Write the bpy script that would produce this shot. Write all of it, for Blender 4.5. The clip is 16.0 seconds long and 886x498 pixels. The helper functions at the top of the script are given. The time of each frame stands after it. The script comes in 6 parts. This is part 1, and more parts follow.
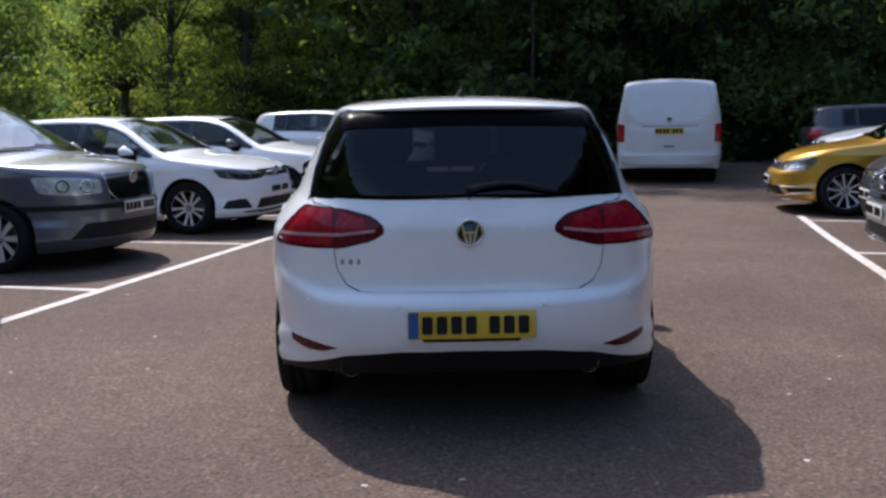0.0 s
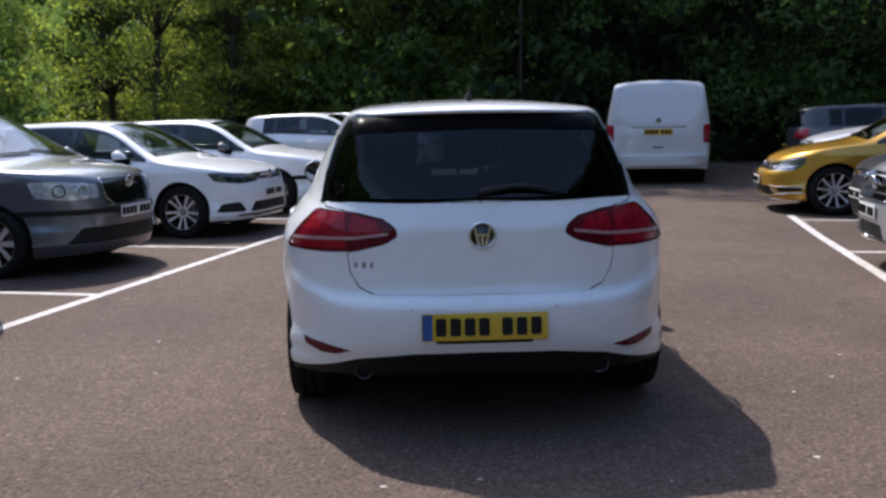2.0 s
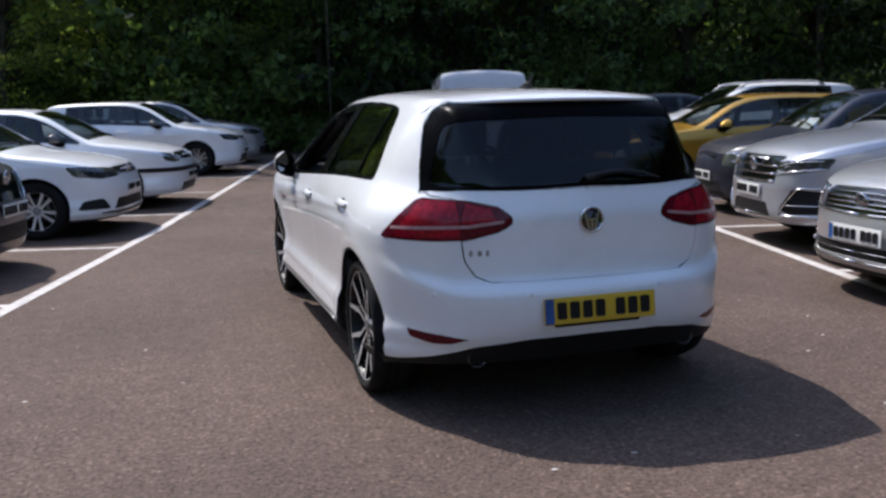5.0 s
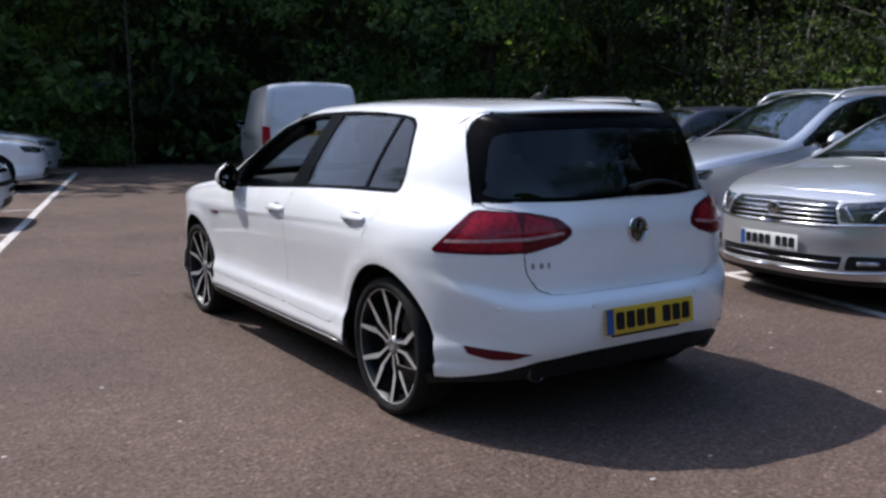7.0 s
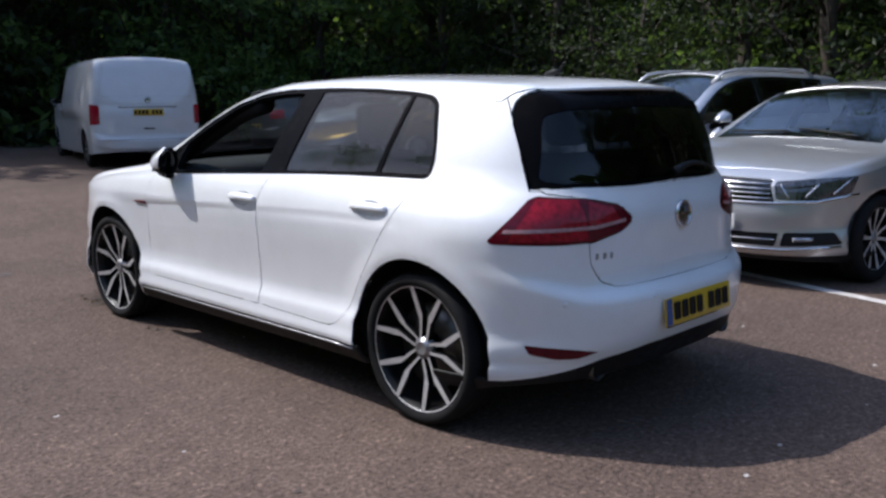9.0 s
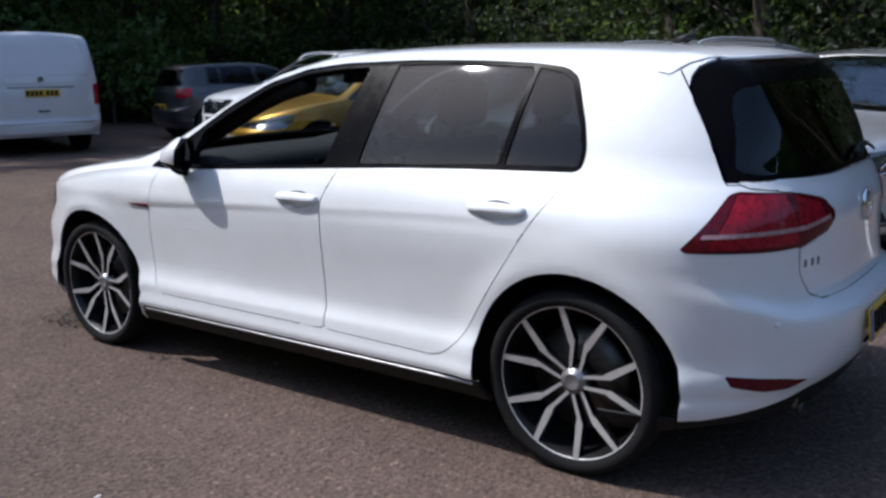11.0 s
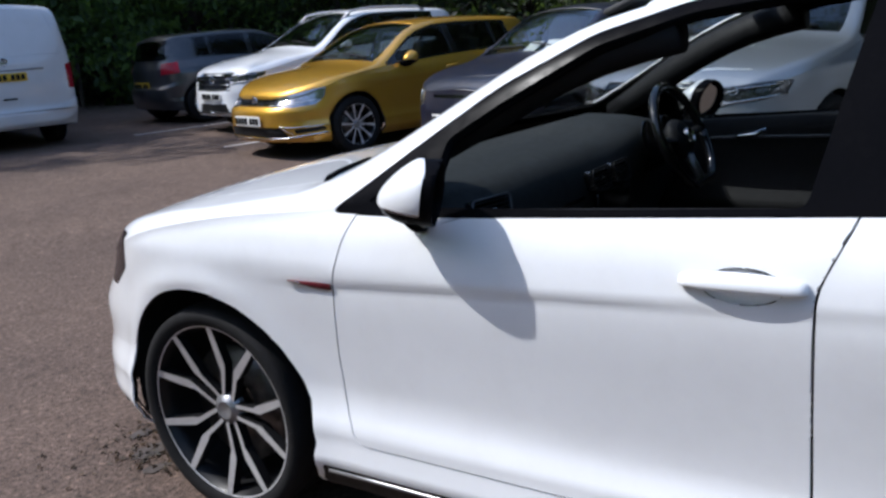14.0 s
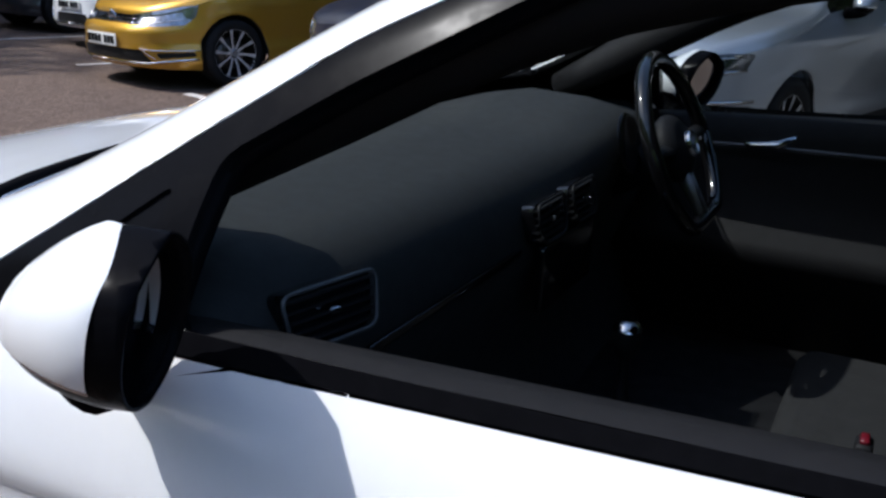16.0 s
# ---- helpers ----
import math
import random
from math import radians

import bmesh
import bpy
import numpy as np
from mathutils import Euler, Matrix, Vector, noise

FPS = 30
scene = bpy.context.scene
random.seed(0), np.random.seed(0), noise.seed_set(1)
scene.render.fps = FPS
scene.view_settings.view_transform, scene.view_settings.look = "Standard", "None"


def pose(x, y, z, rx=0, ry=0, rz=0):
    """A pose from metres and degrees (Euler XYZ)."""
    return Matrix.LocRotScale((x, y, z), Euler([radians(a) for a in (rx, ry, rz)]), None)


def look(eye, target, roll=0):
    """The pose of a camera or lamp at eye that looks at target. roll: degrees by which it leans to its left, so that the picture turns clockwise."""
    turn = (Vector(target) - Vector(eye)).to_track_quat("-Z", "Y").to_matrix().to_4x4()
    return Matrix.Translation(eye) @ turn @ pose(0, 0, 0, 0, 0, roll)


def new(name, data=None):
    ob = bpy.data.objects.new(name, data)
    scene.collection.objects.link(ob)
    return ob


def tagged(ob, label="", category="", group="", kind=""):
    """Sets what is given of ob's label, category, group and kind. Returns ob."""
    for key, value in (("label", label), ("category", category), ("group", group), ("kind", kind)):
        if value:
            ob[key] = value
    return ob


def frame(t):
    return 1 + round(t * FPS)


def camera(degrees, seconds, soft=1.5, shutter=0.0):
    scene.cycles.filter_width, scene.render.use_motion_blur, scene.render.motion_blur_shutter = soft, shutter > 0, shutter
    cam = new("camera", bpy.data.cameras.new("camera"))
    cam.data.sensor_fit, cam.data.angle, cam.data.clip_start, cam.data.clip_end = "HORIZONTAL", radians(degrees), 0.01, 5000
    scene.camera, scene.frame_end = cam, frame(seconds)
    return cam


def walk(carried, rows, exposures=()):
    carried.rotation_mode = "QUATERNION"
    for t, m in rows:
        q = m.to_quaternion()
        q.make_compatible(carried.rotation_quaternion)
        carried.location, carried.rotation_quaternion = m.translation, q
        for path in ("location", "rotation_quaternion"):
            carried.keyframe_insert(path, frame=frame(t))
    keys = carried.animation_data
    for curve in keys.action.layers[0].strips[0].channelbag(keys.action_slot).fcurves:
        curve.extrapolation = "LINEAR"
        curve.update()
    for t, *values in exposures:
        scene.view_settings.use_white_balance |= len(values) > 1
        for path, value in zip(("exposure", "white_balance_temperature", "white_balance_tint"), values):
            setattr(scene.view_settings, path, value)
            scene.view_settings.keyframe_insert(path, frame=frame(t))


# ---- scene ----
cam = camera(52.6, 16.0, soft=2.7)
PATH = [
    (0, (-0.203, -3.557, 1.306), (-0.153, -1.578, 1.026), -0.7),
    (0.5, (-0.206, -3.555, 1.308), (-0.148, -1.575, 1.027), -0.7),
    (1, (-0.2, -3.558, 1.309), (-0.13, -1.579, 1.027), -1.0),
    (1.5, (-0.211, -3.577, 1.316), (-0.131, -1.599, 1.033), -1.1),
    (2, (-0.317, -3.589, 1.317), (-0.234, -1.61, 1.040), -1.0),
    (2.5, (-0.538, -3.644, 1.321), (-0.43, -1.666, 1.049), -1.3),
    (3, (-0.677, -3.616, 1.306), (-0.529, -1.642, 1.023), -1.9),
    (3.5, (-0.864, -3.479, 1.305), (-0.63, -1.517, 0.995), -1.8),
    (4, (-1.083, -3.365, 1.308), (-0.735, -1.422, 0.990), -1.1),
    (4.5, (-1.432, -3.368, 1.339), (-0.954, -1.452, 1.022), -0.8),
    (6.8, (-2.689, -2.797, 1.338), (-1.663, -1.105, 1.048), -1.3),
    (7, (-2.78, -2.707, 1.338), (-1.713, -1.04, 1.050), -0.6),
    (7.5, (-3.042, -2.541, 1.332), (-1.875, -0.943, 1.039), -0.0),
    (8, (-3.251, -2.358, 1.345), (-1.991, -0.835, 1.042), 0.2),
    (8.2, (-3.265, -2.237, 1.343), (-1.974, -0.741, 1.033), 0.1),
    (10.5, (-3.405, -0.949, 1.337), (-1.849, 0.248, 0.955), -1.0),
    (11, (-3.358, -0.583, 1.344), (-1.785, 0.589, 0.951), -1.1),
    (11.5, (-3.237, -0.204, 1.336), (-1.669, 0.979, 0.957), -0.9),
    (12, (-3.114, 0.162, 1.340), (-1.563, 1.368, 0.966), -0.6),
    (12.5, (-3.049, 0.566, 1.345), (-1.501, 1.769, 0.947), -1.5),
    (13, (-2.883, 0.941, 1.340), (-1.34, 2.138, 0.908), -3.1),
    (13.5, (-2.687, 1.251, 1.342), (-1.129, 2.418, 0.885), -4.2),
    (14, (-2.448, 1.541, 1.344), (-0.847, 2.639, 0.862), -4.3),
    (14.5, (-2.115, 1.727, 1.335), (-0.486, 2.768, 0.823), -3.2),
    (15, (-1.82, 1.902, 1.309), (-0.162, 2.888, 0.781), -0.8),
    (15.5, (-1.593, 2.05, 1.305), (0.096, 2.962, 0.744), 0.7),
    (16, (-1.381, 2.11, 1.272), (0.307, 2.989, 0.658), 2.0),
]
EXPOSURES = [(0.0, 0.86, 6300, 14), (3.0, 0.84, 6300, 13), (4.5, 0.76, 6250, 13), (7.5, 0.68, 6150, 13), (10.5, 0.58, 6000, 12), (12.5, 0.52, 5950, 11), (14.0, 0.76, 5950, 11), (15.0, 0.88, 5950, 11), (16.0, 0.76, 5950, 11)]
walk(cam, [(t, look(eye, target, roll)) for t, eye, target, roll in PATH], EXPOSURES)

# ---- light and sky ----
SUN_WAY = Vector((0.36, -0.69, -1.0)).normalized()
world = bpy.data.worlds.new("sky")
scene.world = world
world.use_nodes = True
sky = world.node_tree.nodes.new("ShaderNodeTexSky")
sky.sky_type, sky.sun_disc = "NISHITA", False
sky.sun_elevation = math.asin(-SUN_WAY.z)
sky.sun_rotation = math.atan2(-SUN_WAY.x, -SUN_WAY.y)
sky.air_density, sky.dust_density = 1.0, 1.2
background = world.node_tree.nodes["Background"]
background.inputs["Strength"].default_value = 0.160
world.node_tree.links.new(sky.outputs[0], background.inputs["Color"])
sun = new("sun", bpy.data.lights.new("sun", "SUN"))
sun.data.energy, sun.data.angle, sun.data.color = 3.15, radians(0.6), (1.0, 0.95, 0.87)
sun.rotation_euler = SUN_WAY.to_track_quat("-Z", "Y").to_euler()


# ---- materials ----
def material(name):
    m = bpy.data.materials.new(name)
    m.use_nodes = True
    return m, m.node_tree.nodes, m.node_tree.links, m.node_tree.nodes["Principled BSDF"]


def mixed(nodes, links, fac, a, b):
    n = nodes.new("ShaderNodeMix")
    n.data_type = "RGBA"
    n.inputs["A"].default_value, n.inputs["B"].default_value = (*a[:3], 1), (*b[:3], 1)
    if fac is not None:
        links.new(fac, n.inputs["Factor"])
    return n


def noisy(nodes, links, scale, detail=4.0, rough=0.6, coords="Object", lo=0.35, hi=0.65):
    tc = nodes.new("ShaderNodeTexCoord")
    n = nodes.new("ShaderNodeTexNoise")
    n.inputs["Scale"].default_value, n.inputs["Detail"].default_value, n.inputs["Roughness"].default_value = scale, detail, rough
    links.new(tc.outputs[coords], n.inputs["Vector"])
    r = nodes.new("ShaderNodeMapRange")
    r.inputs["From Min"].default_value, r.inputs["From Max"].default_value = lo, hi
    links.new(n.outputs["Fac"], r.inputs["Value"])
    return r.outputs[0]


def bumped(nodes, links, bsdf, height, strength, distance):
    b = nodes.new("ShaderNodeBump")
    b.inputs["Strength"].default_value, b.inputs["Distance"].default_value = strength, distance
    links.new(height, b.inputs["Height"])
    links.new(b.outputs[0], bsdf.inputs["Normal"])


def plain(name, color, rough=0.5, metal=0.0, grain=0.0, scale=60.0, spread=0.25, coat=0.0, bump=0.0, spec=0.5):
    """A surface with a soft two-scale variation of its colour and gloss."""
    m, nodes, links, b = material(name)
    b.inputs["Metallic"].default_value = metal
    b.inputs["Coat Weight"].default_value = coat
    b.inputs["Coat Roughness"].default_value = 0.04
    b.inputs["Specular IOR Level"].default_value = spec
    dark = [c * (1 - spread) for c in color]
    mx = mixed(nodes, links, noisy(nodes, links, scale), dark, color)
    links.new(mx.outputs["Result"], b.inputs["Base Color"])
    rr = nodes.new("ShaderNodeMapRange")
    rr.inputs["To Min"].default_value, rr.inputs["To Max"].default_value = max(0.02, rough - 0.06), min(1, rough + 0.06)
    links.new(noisy(nodes, links, scale * 0.13), rr.inputs["Value"])
    links.new(rr.outputs[0], b.inputs["Roughness"])
    if bump:
        bumped(nodes, links, b, noisy(nodes, links, scale * 3), 0.4, bump)
    return m


def paint(name, color, metal=0.0, flake=0.0, rough=0.35, coat=1.0):
    """Car paint: a base with a clear coat, faint dust low on the panels and a trace of orange peel."""
    m, nodes, links, b = material(name)
    mx = mixed(nodes, links, noisy(nodes, links, 2.2, 6), [c * 0.95 for c in color], color)
    base = mx.outputs["Result"]
    if flake:
        fl = mixed(nodes, links, noisy(nodes, links, 900, 1), [c * (1 - flake) for c in color], [min(1, c * (1 + flake)) for c in color])
        links.new(fl.outputs["Result"], mx.inputs["B"])
    dust = mixed(nodes, links, None, color, (0.32, 0.28, 0.24))
    links.new(base, dust.inputs["A"])
    dm = nodes.new("ShaderNodeMath")
    dm.operation = "MULTIPLY"
    links.new(noisy(nodes, links, 5.0, 8, 0.7, lo=0.45, hi=0.8), dm.inputs[0])
    dm.inputs[1].default_value = 0.10
    links.new(dm.outputs[0], dust.inputs["Factor"])
    links.new(dust.outputs["Result"], b.inputs["Base Color"])
    b.inputs["Metallic"].default_value, b.inputs["Roughness"].default_value = metal, rough
    b.inputs["Coat Weight"].default_value, b.inputs["Coat Roughness"].default_value = coat, 0.03
    bumped(nodes, links, b, noisy(nodes, links, 350, 2), 0.05, 0.0004)
    return m


def glass(name, tint, gloss=0.02, least=0.055):
    """A thin pane: tinted see-through with a mirror-like coat that grows towards grazing angles."""
    m, nodes, links, b = material(name)
    nodes.remove(b)
    clear, shine, mix, face, power, scale = (nodes.new(k) for k in ("ShaderNodeBsdfTransparent", "ShaderNodeBsdfGlossy", "ShaderNodeMixShader", "ShaderNodeLayerWeight", "ShaderNodeMath", "ShaderNodeMath"))
    clear.inputs["Color"].default_value = (*tint, 1)
    shine.inputs["Roughness"].default_value = gloss
    shine.inputs["Color"].default_value = (0.88, 0.90, 0.93, 1)
    face.inputs["Blend"].default_value = 0.5
    power.operation, scale.operation = "POWER", "MULTIPLY_ADD"
    power.inputs[1].default_value = 4.6
    scale.inputs[1].default_value, scale.inputs[2].default_value = 0.93, least
    links.new(face.outputs["Facing"], power.inputs[0])
    links.new(power.outputs[0], scale.inputs[0])
    links.new(scale.outputs[0], mix.inputs[0])
    links.new(clear.outputs[0], mix.inputs[1])
    links.new(shine.outputs[0], mix.inputs[2])
    links.new(mix.outputs[0], nodes["Material Output"].inputs["Surface"])
    return m


def asphalt_material():
    m, nodes, links, b = material("asphalt")
    grit = mixed(nodes, links, noisy(nodes, links, 46, 3, 0.7, lo=0.31, hi=0.71), (0.038, 0.0275, 0.0225), (0.178, 0.127, 0.103))
    worn = mixed(nodes, links, noisy(nodes, links, 0.55, 6, 0.65), (0.80, 0.79, 0.80), (1.16, 1.14, 1.12))
    mul = nodes.new("ShaderNodeMix")
    mul.data_type, mul.blend_type = "RGBA", "MULTIPLY"
    mul.inputs["Factor"].default_value = 1
    links.new(grit.outputs["Result"], mul.inputs["A"])
    links.new(worn.outputs["Result"], mul.inputs["B"])
    spots = mixed(nodes, links, noisy(nodes, links, 2.6, 5, 0.6, lo=0.62, hi=0.74), (1, 1, 1), (0.66, 0.64, 0.62))
    mul2 = nodes.new("ShaderNodeMix")
    mul2.data_type, mul2.blend_type = "RGBA", "MULTIPLY"
    mul2.inputs["Factor"].default_value = 1
    links.new(mul.outputs["Result"], mul2.inputs["A"])
    links.new(spots.outputs["Result"], mul2.inputs["B"])
    mottle = mixed(nodes, links, noisy(nodes, links, 11, 4, 0.7, lo=0.32, hi=0.68), (0.80, 0.78, 0.77), (1.20, 1.19, 1.18))
    mul3 = nodes.new("ShaderNodeMix")
    mul3.data_type, mul3.blend_type = "RGBA", "MULTIPLY"
    mul3.inputs["Factor"].default_value = 1
    links.new(mul2.outputs["Result"], mul3.inputs["A"])
    links.new(mottle.outputs["Result"], mul3.inputs["B"])
    chips = mixed(nodes, links, noisy(nodes, links, 34, 2, 0.5, lo=0.60, hi=0.70), (1, 1, 1), (1.75, 1.72, 1.66))
    mul4 = nodes.new("ShaderNodeMix")
    mul4.data_type, mul4.blend_type = "RGBA", "MULTIPLY"
    mul4.inputs["Factor"].default_value = 1
    links.new(mul3.outputs["Result"], mul4.inputs["A"])
    links.new(chips.outputs["Result"], mul4.inputs["B"])
    links.new(mul4.outputs["Result"], b.inputs["Base Color"])
    b.inputs["Roughness"].default_value = 0.88
    b.inputs["Specular IOR Level"].default_value = 0.3
    bumped(nodes, links, b, noisy(nodes, links, 75, 3, 0.6, lo=0.2, hi=0.8), 0.7, 0.012)
    return m


def leaf_material(name, dark, light):
    m, nodes, links, b = material(name)
    geo = nodes.new("ShaderNodeNewGeometry")
    mx = mixed(nodes, links, geo.outputs["Random Per Island"], dark, light)
    links.new(mx.outputs["Result"], b.inputs["Base Color"])
    b.inputs["Roughness"].default_value = 0.55
    soft, mix = nodes.new("ShaderNodeBsdfTranslucent"), nodes.new("ShaderNodeMixShader")
    warm = mixed(nodes, links, geo.outputs["Random Per Island"], [c * 1.2 for c in dark], [light[0] * 1.9, light[1] * 1.8, light[2]])
    links.new(warm.outputs["Result"], soft.inputs["Color"])
    mix.inputs[0].default_value = 0.6
    links.new(b.outputs[0], mix.inputs[1])
    links.new(soft.outputs[0], mix.inputs[2])
    links.new(mix.outputs[0], nodes["Material Output"].inputs["Surface"])
    return m


M = {
    "asphalt": asphalt_material(),
    "stain": plain("oil_stain", (0.068, 0.053, 0.047), 0.7, scale=30, spread=0.4),
    "line": plain("road_paint", (0.62, 0.58, 0.55), 0.8, scale=9, spread=0.35, bump=0.002),
    "white": paint("white_paint", (0.82, 0.83, 0.85)),
    # the van's white, lowered so the colour carries the tree shade
    "van_white": paint("shade_dimmed_white_paint", (0.60, 0.61, 0.63), rough=0.45),
    "silver": paint("silver_paint", (0.52, 0.52, 0.53), 0.7, 0.3),
    "steel": paint("steel_blue_paint", (0.47, 0.49, 0.54), 0.65, 0.3),
    "grey": paint("grey_paint", (0.14, 0.15, 0.175), 0.7, 0.3),
    "dark_grey": paint("dark_grey_paint", (0.026, 0.028, 0.034), 0.3, 0.2),
    "navy": paint("navy_paint", (0.006, 0.007, 0.020), 0.0, 0.25, coat=0.35),
    "gold": paint("gold_paint", (0.55, 0.30, 0.025), 0.6, 0.3),
    "trim_black": plain("satin_black_trim", (0.004, 0.004, 0.005), 0.24, scale=120, spec=0.02),
    "scuttle": plain("matt_black_scuttle", (0.008, 0.008, 0.009), 0.9, scale=120, spec=0.0),
    "black": plain("black_plastic", (0.011, 0.011, 0.012), 0.55, scale=200, spec=0.25),
    "gloss_black": plain("gloss_black", (0.006, 0.006, 0.007), 0.12, scale=30, coat=0.6),
    "rim_black": plain("satin_black_rim", (0.008, 0.008, 0.009), 0.4, scale=30, spec=0.3),
    "rubber": plain("tyre_rubber", (0.009, 0.009, 0.010), 0.85, scale=40, bump=0.001, spec=0.25),
    "cabin": plain("cabin_plastic", (0.010, 0.010, 0.0112), 0.6, scale=300, bump=0.0004, spec=0.2),
    "dash": plain("dashboard_plastic", (0.026, 0.028, 0.028), 0.7, scale=300, bump=0.0004, spec=0.25),
    "cloth": plain("seat_cloth", (0.009, 0.009, 0.010), 0.9, scale=120, spread=0.5, bump=0.001),
    "lining": plain("roof_lining", (0.05, 0.05, 0.05), 0.95, scale=200),
    "chrome": plain("chrome", (0.72, 0.72, 0.73), 0.12, 1.0, scale=20, spread=0.08),
    "mirror": plain("mirror_glass", (0.80, 0.81, 0.82), 0.03, 1.0, scale=10, spread=0.02),
    "alloy": plain("bright_alloy", (0.66, 0.66, 0.67), 0.42, 0.6, scale=25, spread=0.12),
    "alloy_grey": plain("painted_alloy", (0.34, 0.34, 0.35), 0.35, 0.7, scale=25),
    "dull_trim": plain("dull_silver_trim", (0.14, 0.14, 0.145), 0.45, 0.4, scale=40),
    "iron": plain("brake_iron", (0.16, 0.15, 0.145), 0.4, 0.9, scale=40),
    "red_paint": plain("badge_red", (0.13, 0.004, 0.012), 0.4, scale=30),
    "red_lens": plain("red_lens", (0.36, 0.010, 0.026), 0.12, scale=45, spread=0.5, spec=0.3),
    "dark_red_lens": plain("dark_red_lens", (0.12, 0.005, 0.015), 0.12, scale=45, spread=0.4, spec=0.3),
    "clear_lens": plain("pale_lens", (0.52, 0.30, 0.31), 0.25, 0.0, scale=80, spread=0.4, coat=0.15),
    "lamp": plain("lamp_reflector", (0.42, 0.43, 0.46), 0.12, 0.8, scale=18, spread=0.6, coat=1.0),
    "clear_lamp": plain("clear_lamp", (0.72, 0.74, 0.77), 0.25, 0.4, scale=14, spread=0.5, coat=1.0),
    "dark_lamp": plain("dark_lamp_reflector", (0.10, 0.105, 0.12), 0.15, 0.5, scale=18, spread=0.7, coat=1.0),
    "smoked_lamp": plain("smoked_lamp", (0.035, 0.022, 0.026), 0.2, 0.2, scale=30, spread=0.6, spec=0.3),
    "plate_yellow": plain("yellow_plate", (0.62, 0.40, 0.03), 0.35, scale=20, spread=0.08),
    "plate_white": plain("white_plate", (0.72, 0.72, 0.70), 0.35, scale=20, spread=0.08),
    "plate_blue": plain("plate_blue", (0.02, 0.09, 0.30), 0.35, scale=20),
    "clear": glass("windscreen_glass", (0.74, 0.78, 0.77), least=0.15),
    "tint": glass("tinted_glass", (0.50, 0.54, 0.53)),
    "dark_tint": glass("privacy_glass", (0.12, 0.13, 0.14), least=0.03),
    "mid_tint": glass("light_privacy_glass", (0.17, 0.20, 0.21), least=0.03),
    "bark": plain("bark", (0.075, 0.058, 0.042), 0.9, scale=18, spread=0.5, bump=0.02),
    "earth": plain("leaf_litter", (0.05, 0.038, 0.026), 0.95, scale=8, spread=0.5, bump=0.02),
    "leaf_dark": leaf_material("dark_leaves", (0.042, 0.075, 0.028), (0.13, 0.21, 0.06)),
    # leaf colour darkened to imitate shade in the right-hand wood
    "leaf_deep": leaf_material("shaded_leaves", (0.013, 0.023, 0.010), (0.042, 0.070, 0.021)),
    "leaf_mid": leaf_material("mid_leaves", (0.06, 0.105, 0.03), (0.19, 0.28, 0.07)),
    # leaf colour brightened to imitate the sunlit patch on the left
    "leaf_light": leaf_material("sunlit_leaves", (0.085, 0.135, 0.028), (0.25, 0.31, 0.075)),
    "dry_leaf": leaf_material("dry_leaves", (0.012, 0.009, 0.007), (0.075, 0.052, 0.036)),
    "paper": plain("paper", (0.75, 0.75, 0.72), 0.8, scale=40, spread=0.06),
}


# ---- mesh helpers ----
def mesh_of(name, bm, mat, smooth=True, normals=None):
    me = bpy.data.meshes.new(name)
    bm.to_mesh(me)
    bm.free()
    for k in mat if isinstance(mat, (list, tuple)) else [mat]:
        me.materials.append(M[k])
    if smooth:
        me.shade_smooth()
    return me


def part(name, bm, mat, parent, label="", smooth=True):
    ob = new(name, mesh_of(name, bm, mat, smooth))
    ob.parent = parent
    if label:
        tagged(ob, label)
    return ob


def thing(name, label, category, group="", kind=""):
    return tagged(new(name), label, category, group, kind)


def box(bm, lo, hi, bevel=0.0, seg=2, mat=None):
    g = bmesh.ops.create_cube(bm, size=1.0)
    lo, hi = Vector(lo), Vector(hi)
    for v in g["verts"]:
        v.co = (lo + hi) / 2 + Vector(a * b for a, b in zip(v.co, hi - lo))
    if bevel:
        es = list({e for v in g["verts"] for e in v.link_edges})
        bmesh.ops.bevel(bm, geom=es, offset=bevel, segments=seg, affect="EDGES", profile=0.5)
    return bm


def lathe(bm, profile, steps=40, axis="x", close=False):
    """Turns a profile of (radius, along) round an axis."""
    rings = []
    for k in range(steps):
        a = 2 * math.pi * k / steps
        c, s = math.cos(a), math.sin(a)
        rings.append([bm.verts.new({"x": (h, r * c, r * s), "y": (r * s, h, r * c), "z": (r * c, r * s, h)}[axis]) for r, h in profile])
    n = len(profile)
    for k in range(steps):
        a, b = rings[k], rings[(k + 1) % steps]
        for j in range(n - 1 + close):
            i = (j + 1) % n
            f = [a[j], b[j], b[i], a[i]]
            bm.faces.new(f)
    bmesh.ops.remove_doubles(bm, verts=bm.verts, dist=1e-6)
    bmesh.ops.recalc_face_normals(bm, faces=bm.faces)
    return bm


def tube(bm, path, radius, steps=8, flat=1.0):
    """A rod along a path of points; radius may be a list."""
    path = [Vector(p) for p in path]
    rings, side = [], None
    for k, p in enumerate(path):
        way = (path[min(k + 1, len(path) - 1)] - path[max(k - 1, 0)]).normalized()
        if side is None:
            side = way.orthogonal().normalized()
        side = (side - way * side.dot(way)).normalized()
        up = way.cross(side)
        r = radius[k] if isinstance(radius, (list, tuple)) else radius
        rings.append([bm.verts.new(p + side * (r * math.cos(2 * math.pi * j / steps)) + up * (r * flat * math.sin(2 * math.pi * j / steps))) for j in range(steps)])
    for a, b in zip(rings, rings[1:]):
        for j in range(steps):
            bm.faces.new((a[j], a[(j + 1) % steps], b[(j + 1) % steps], b[j]))
    bm.faces.new(rings[0][::-1])
    bm.faces.new(rings[-1])
    return bm


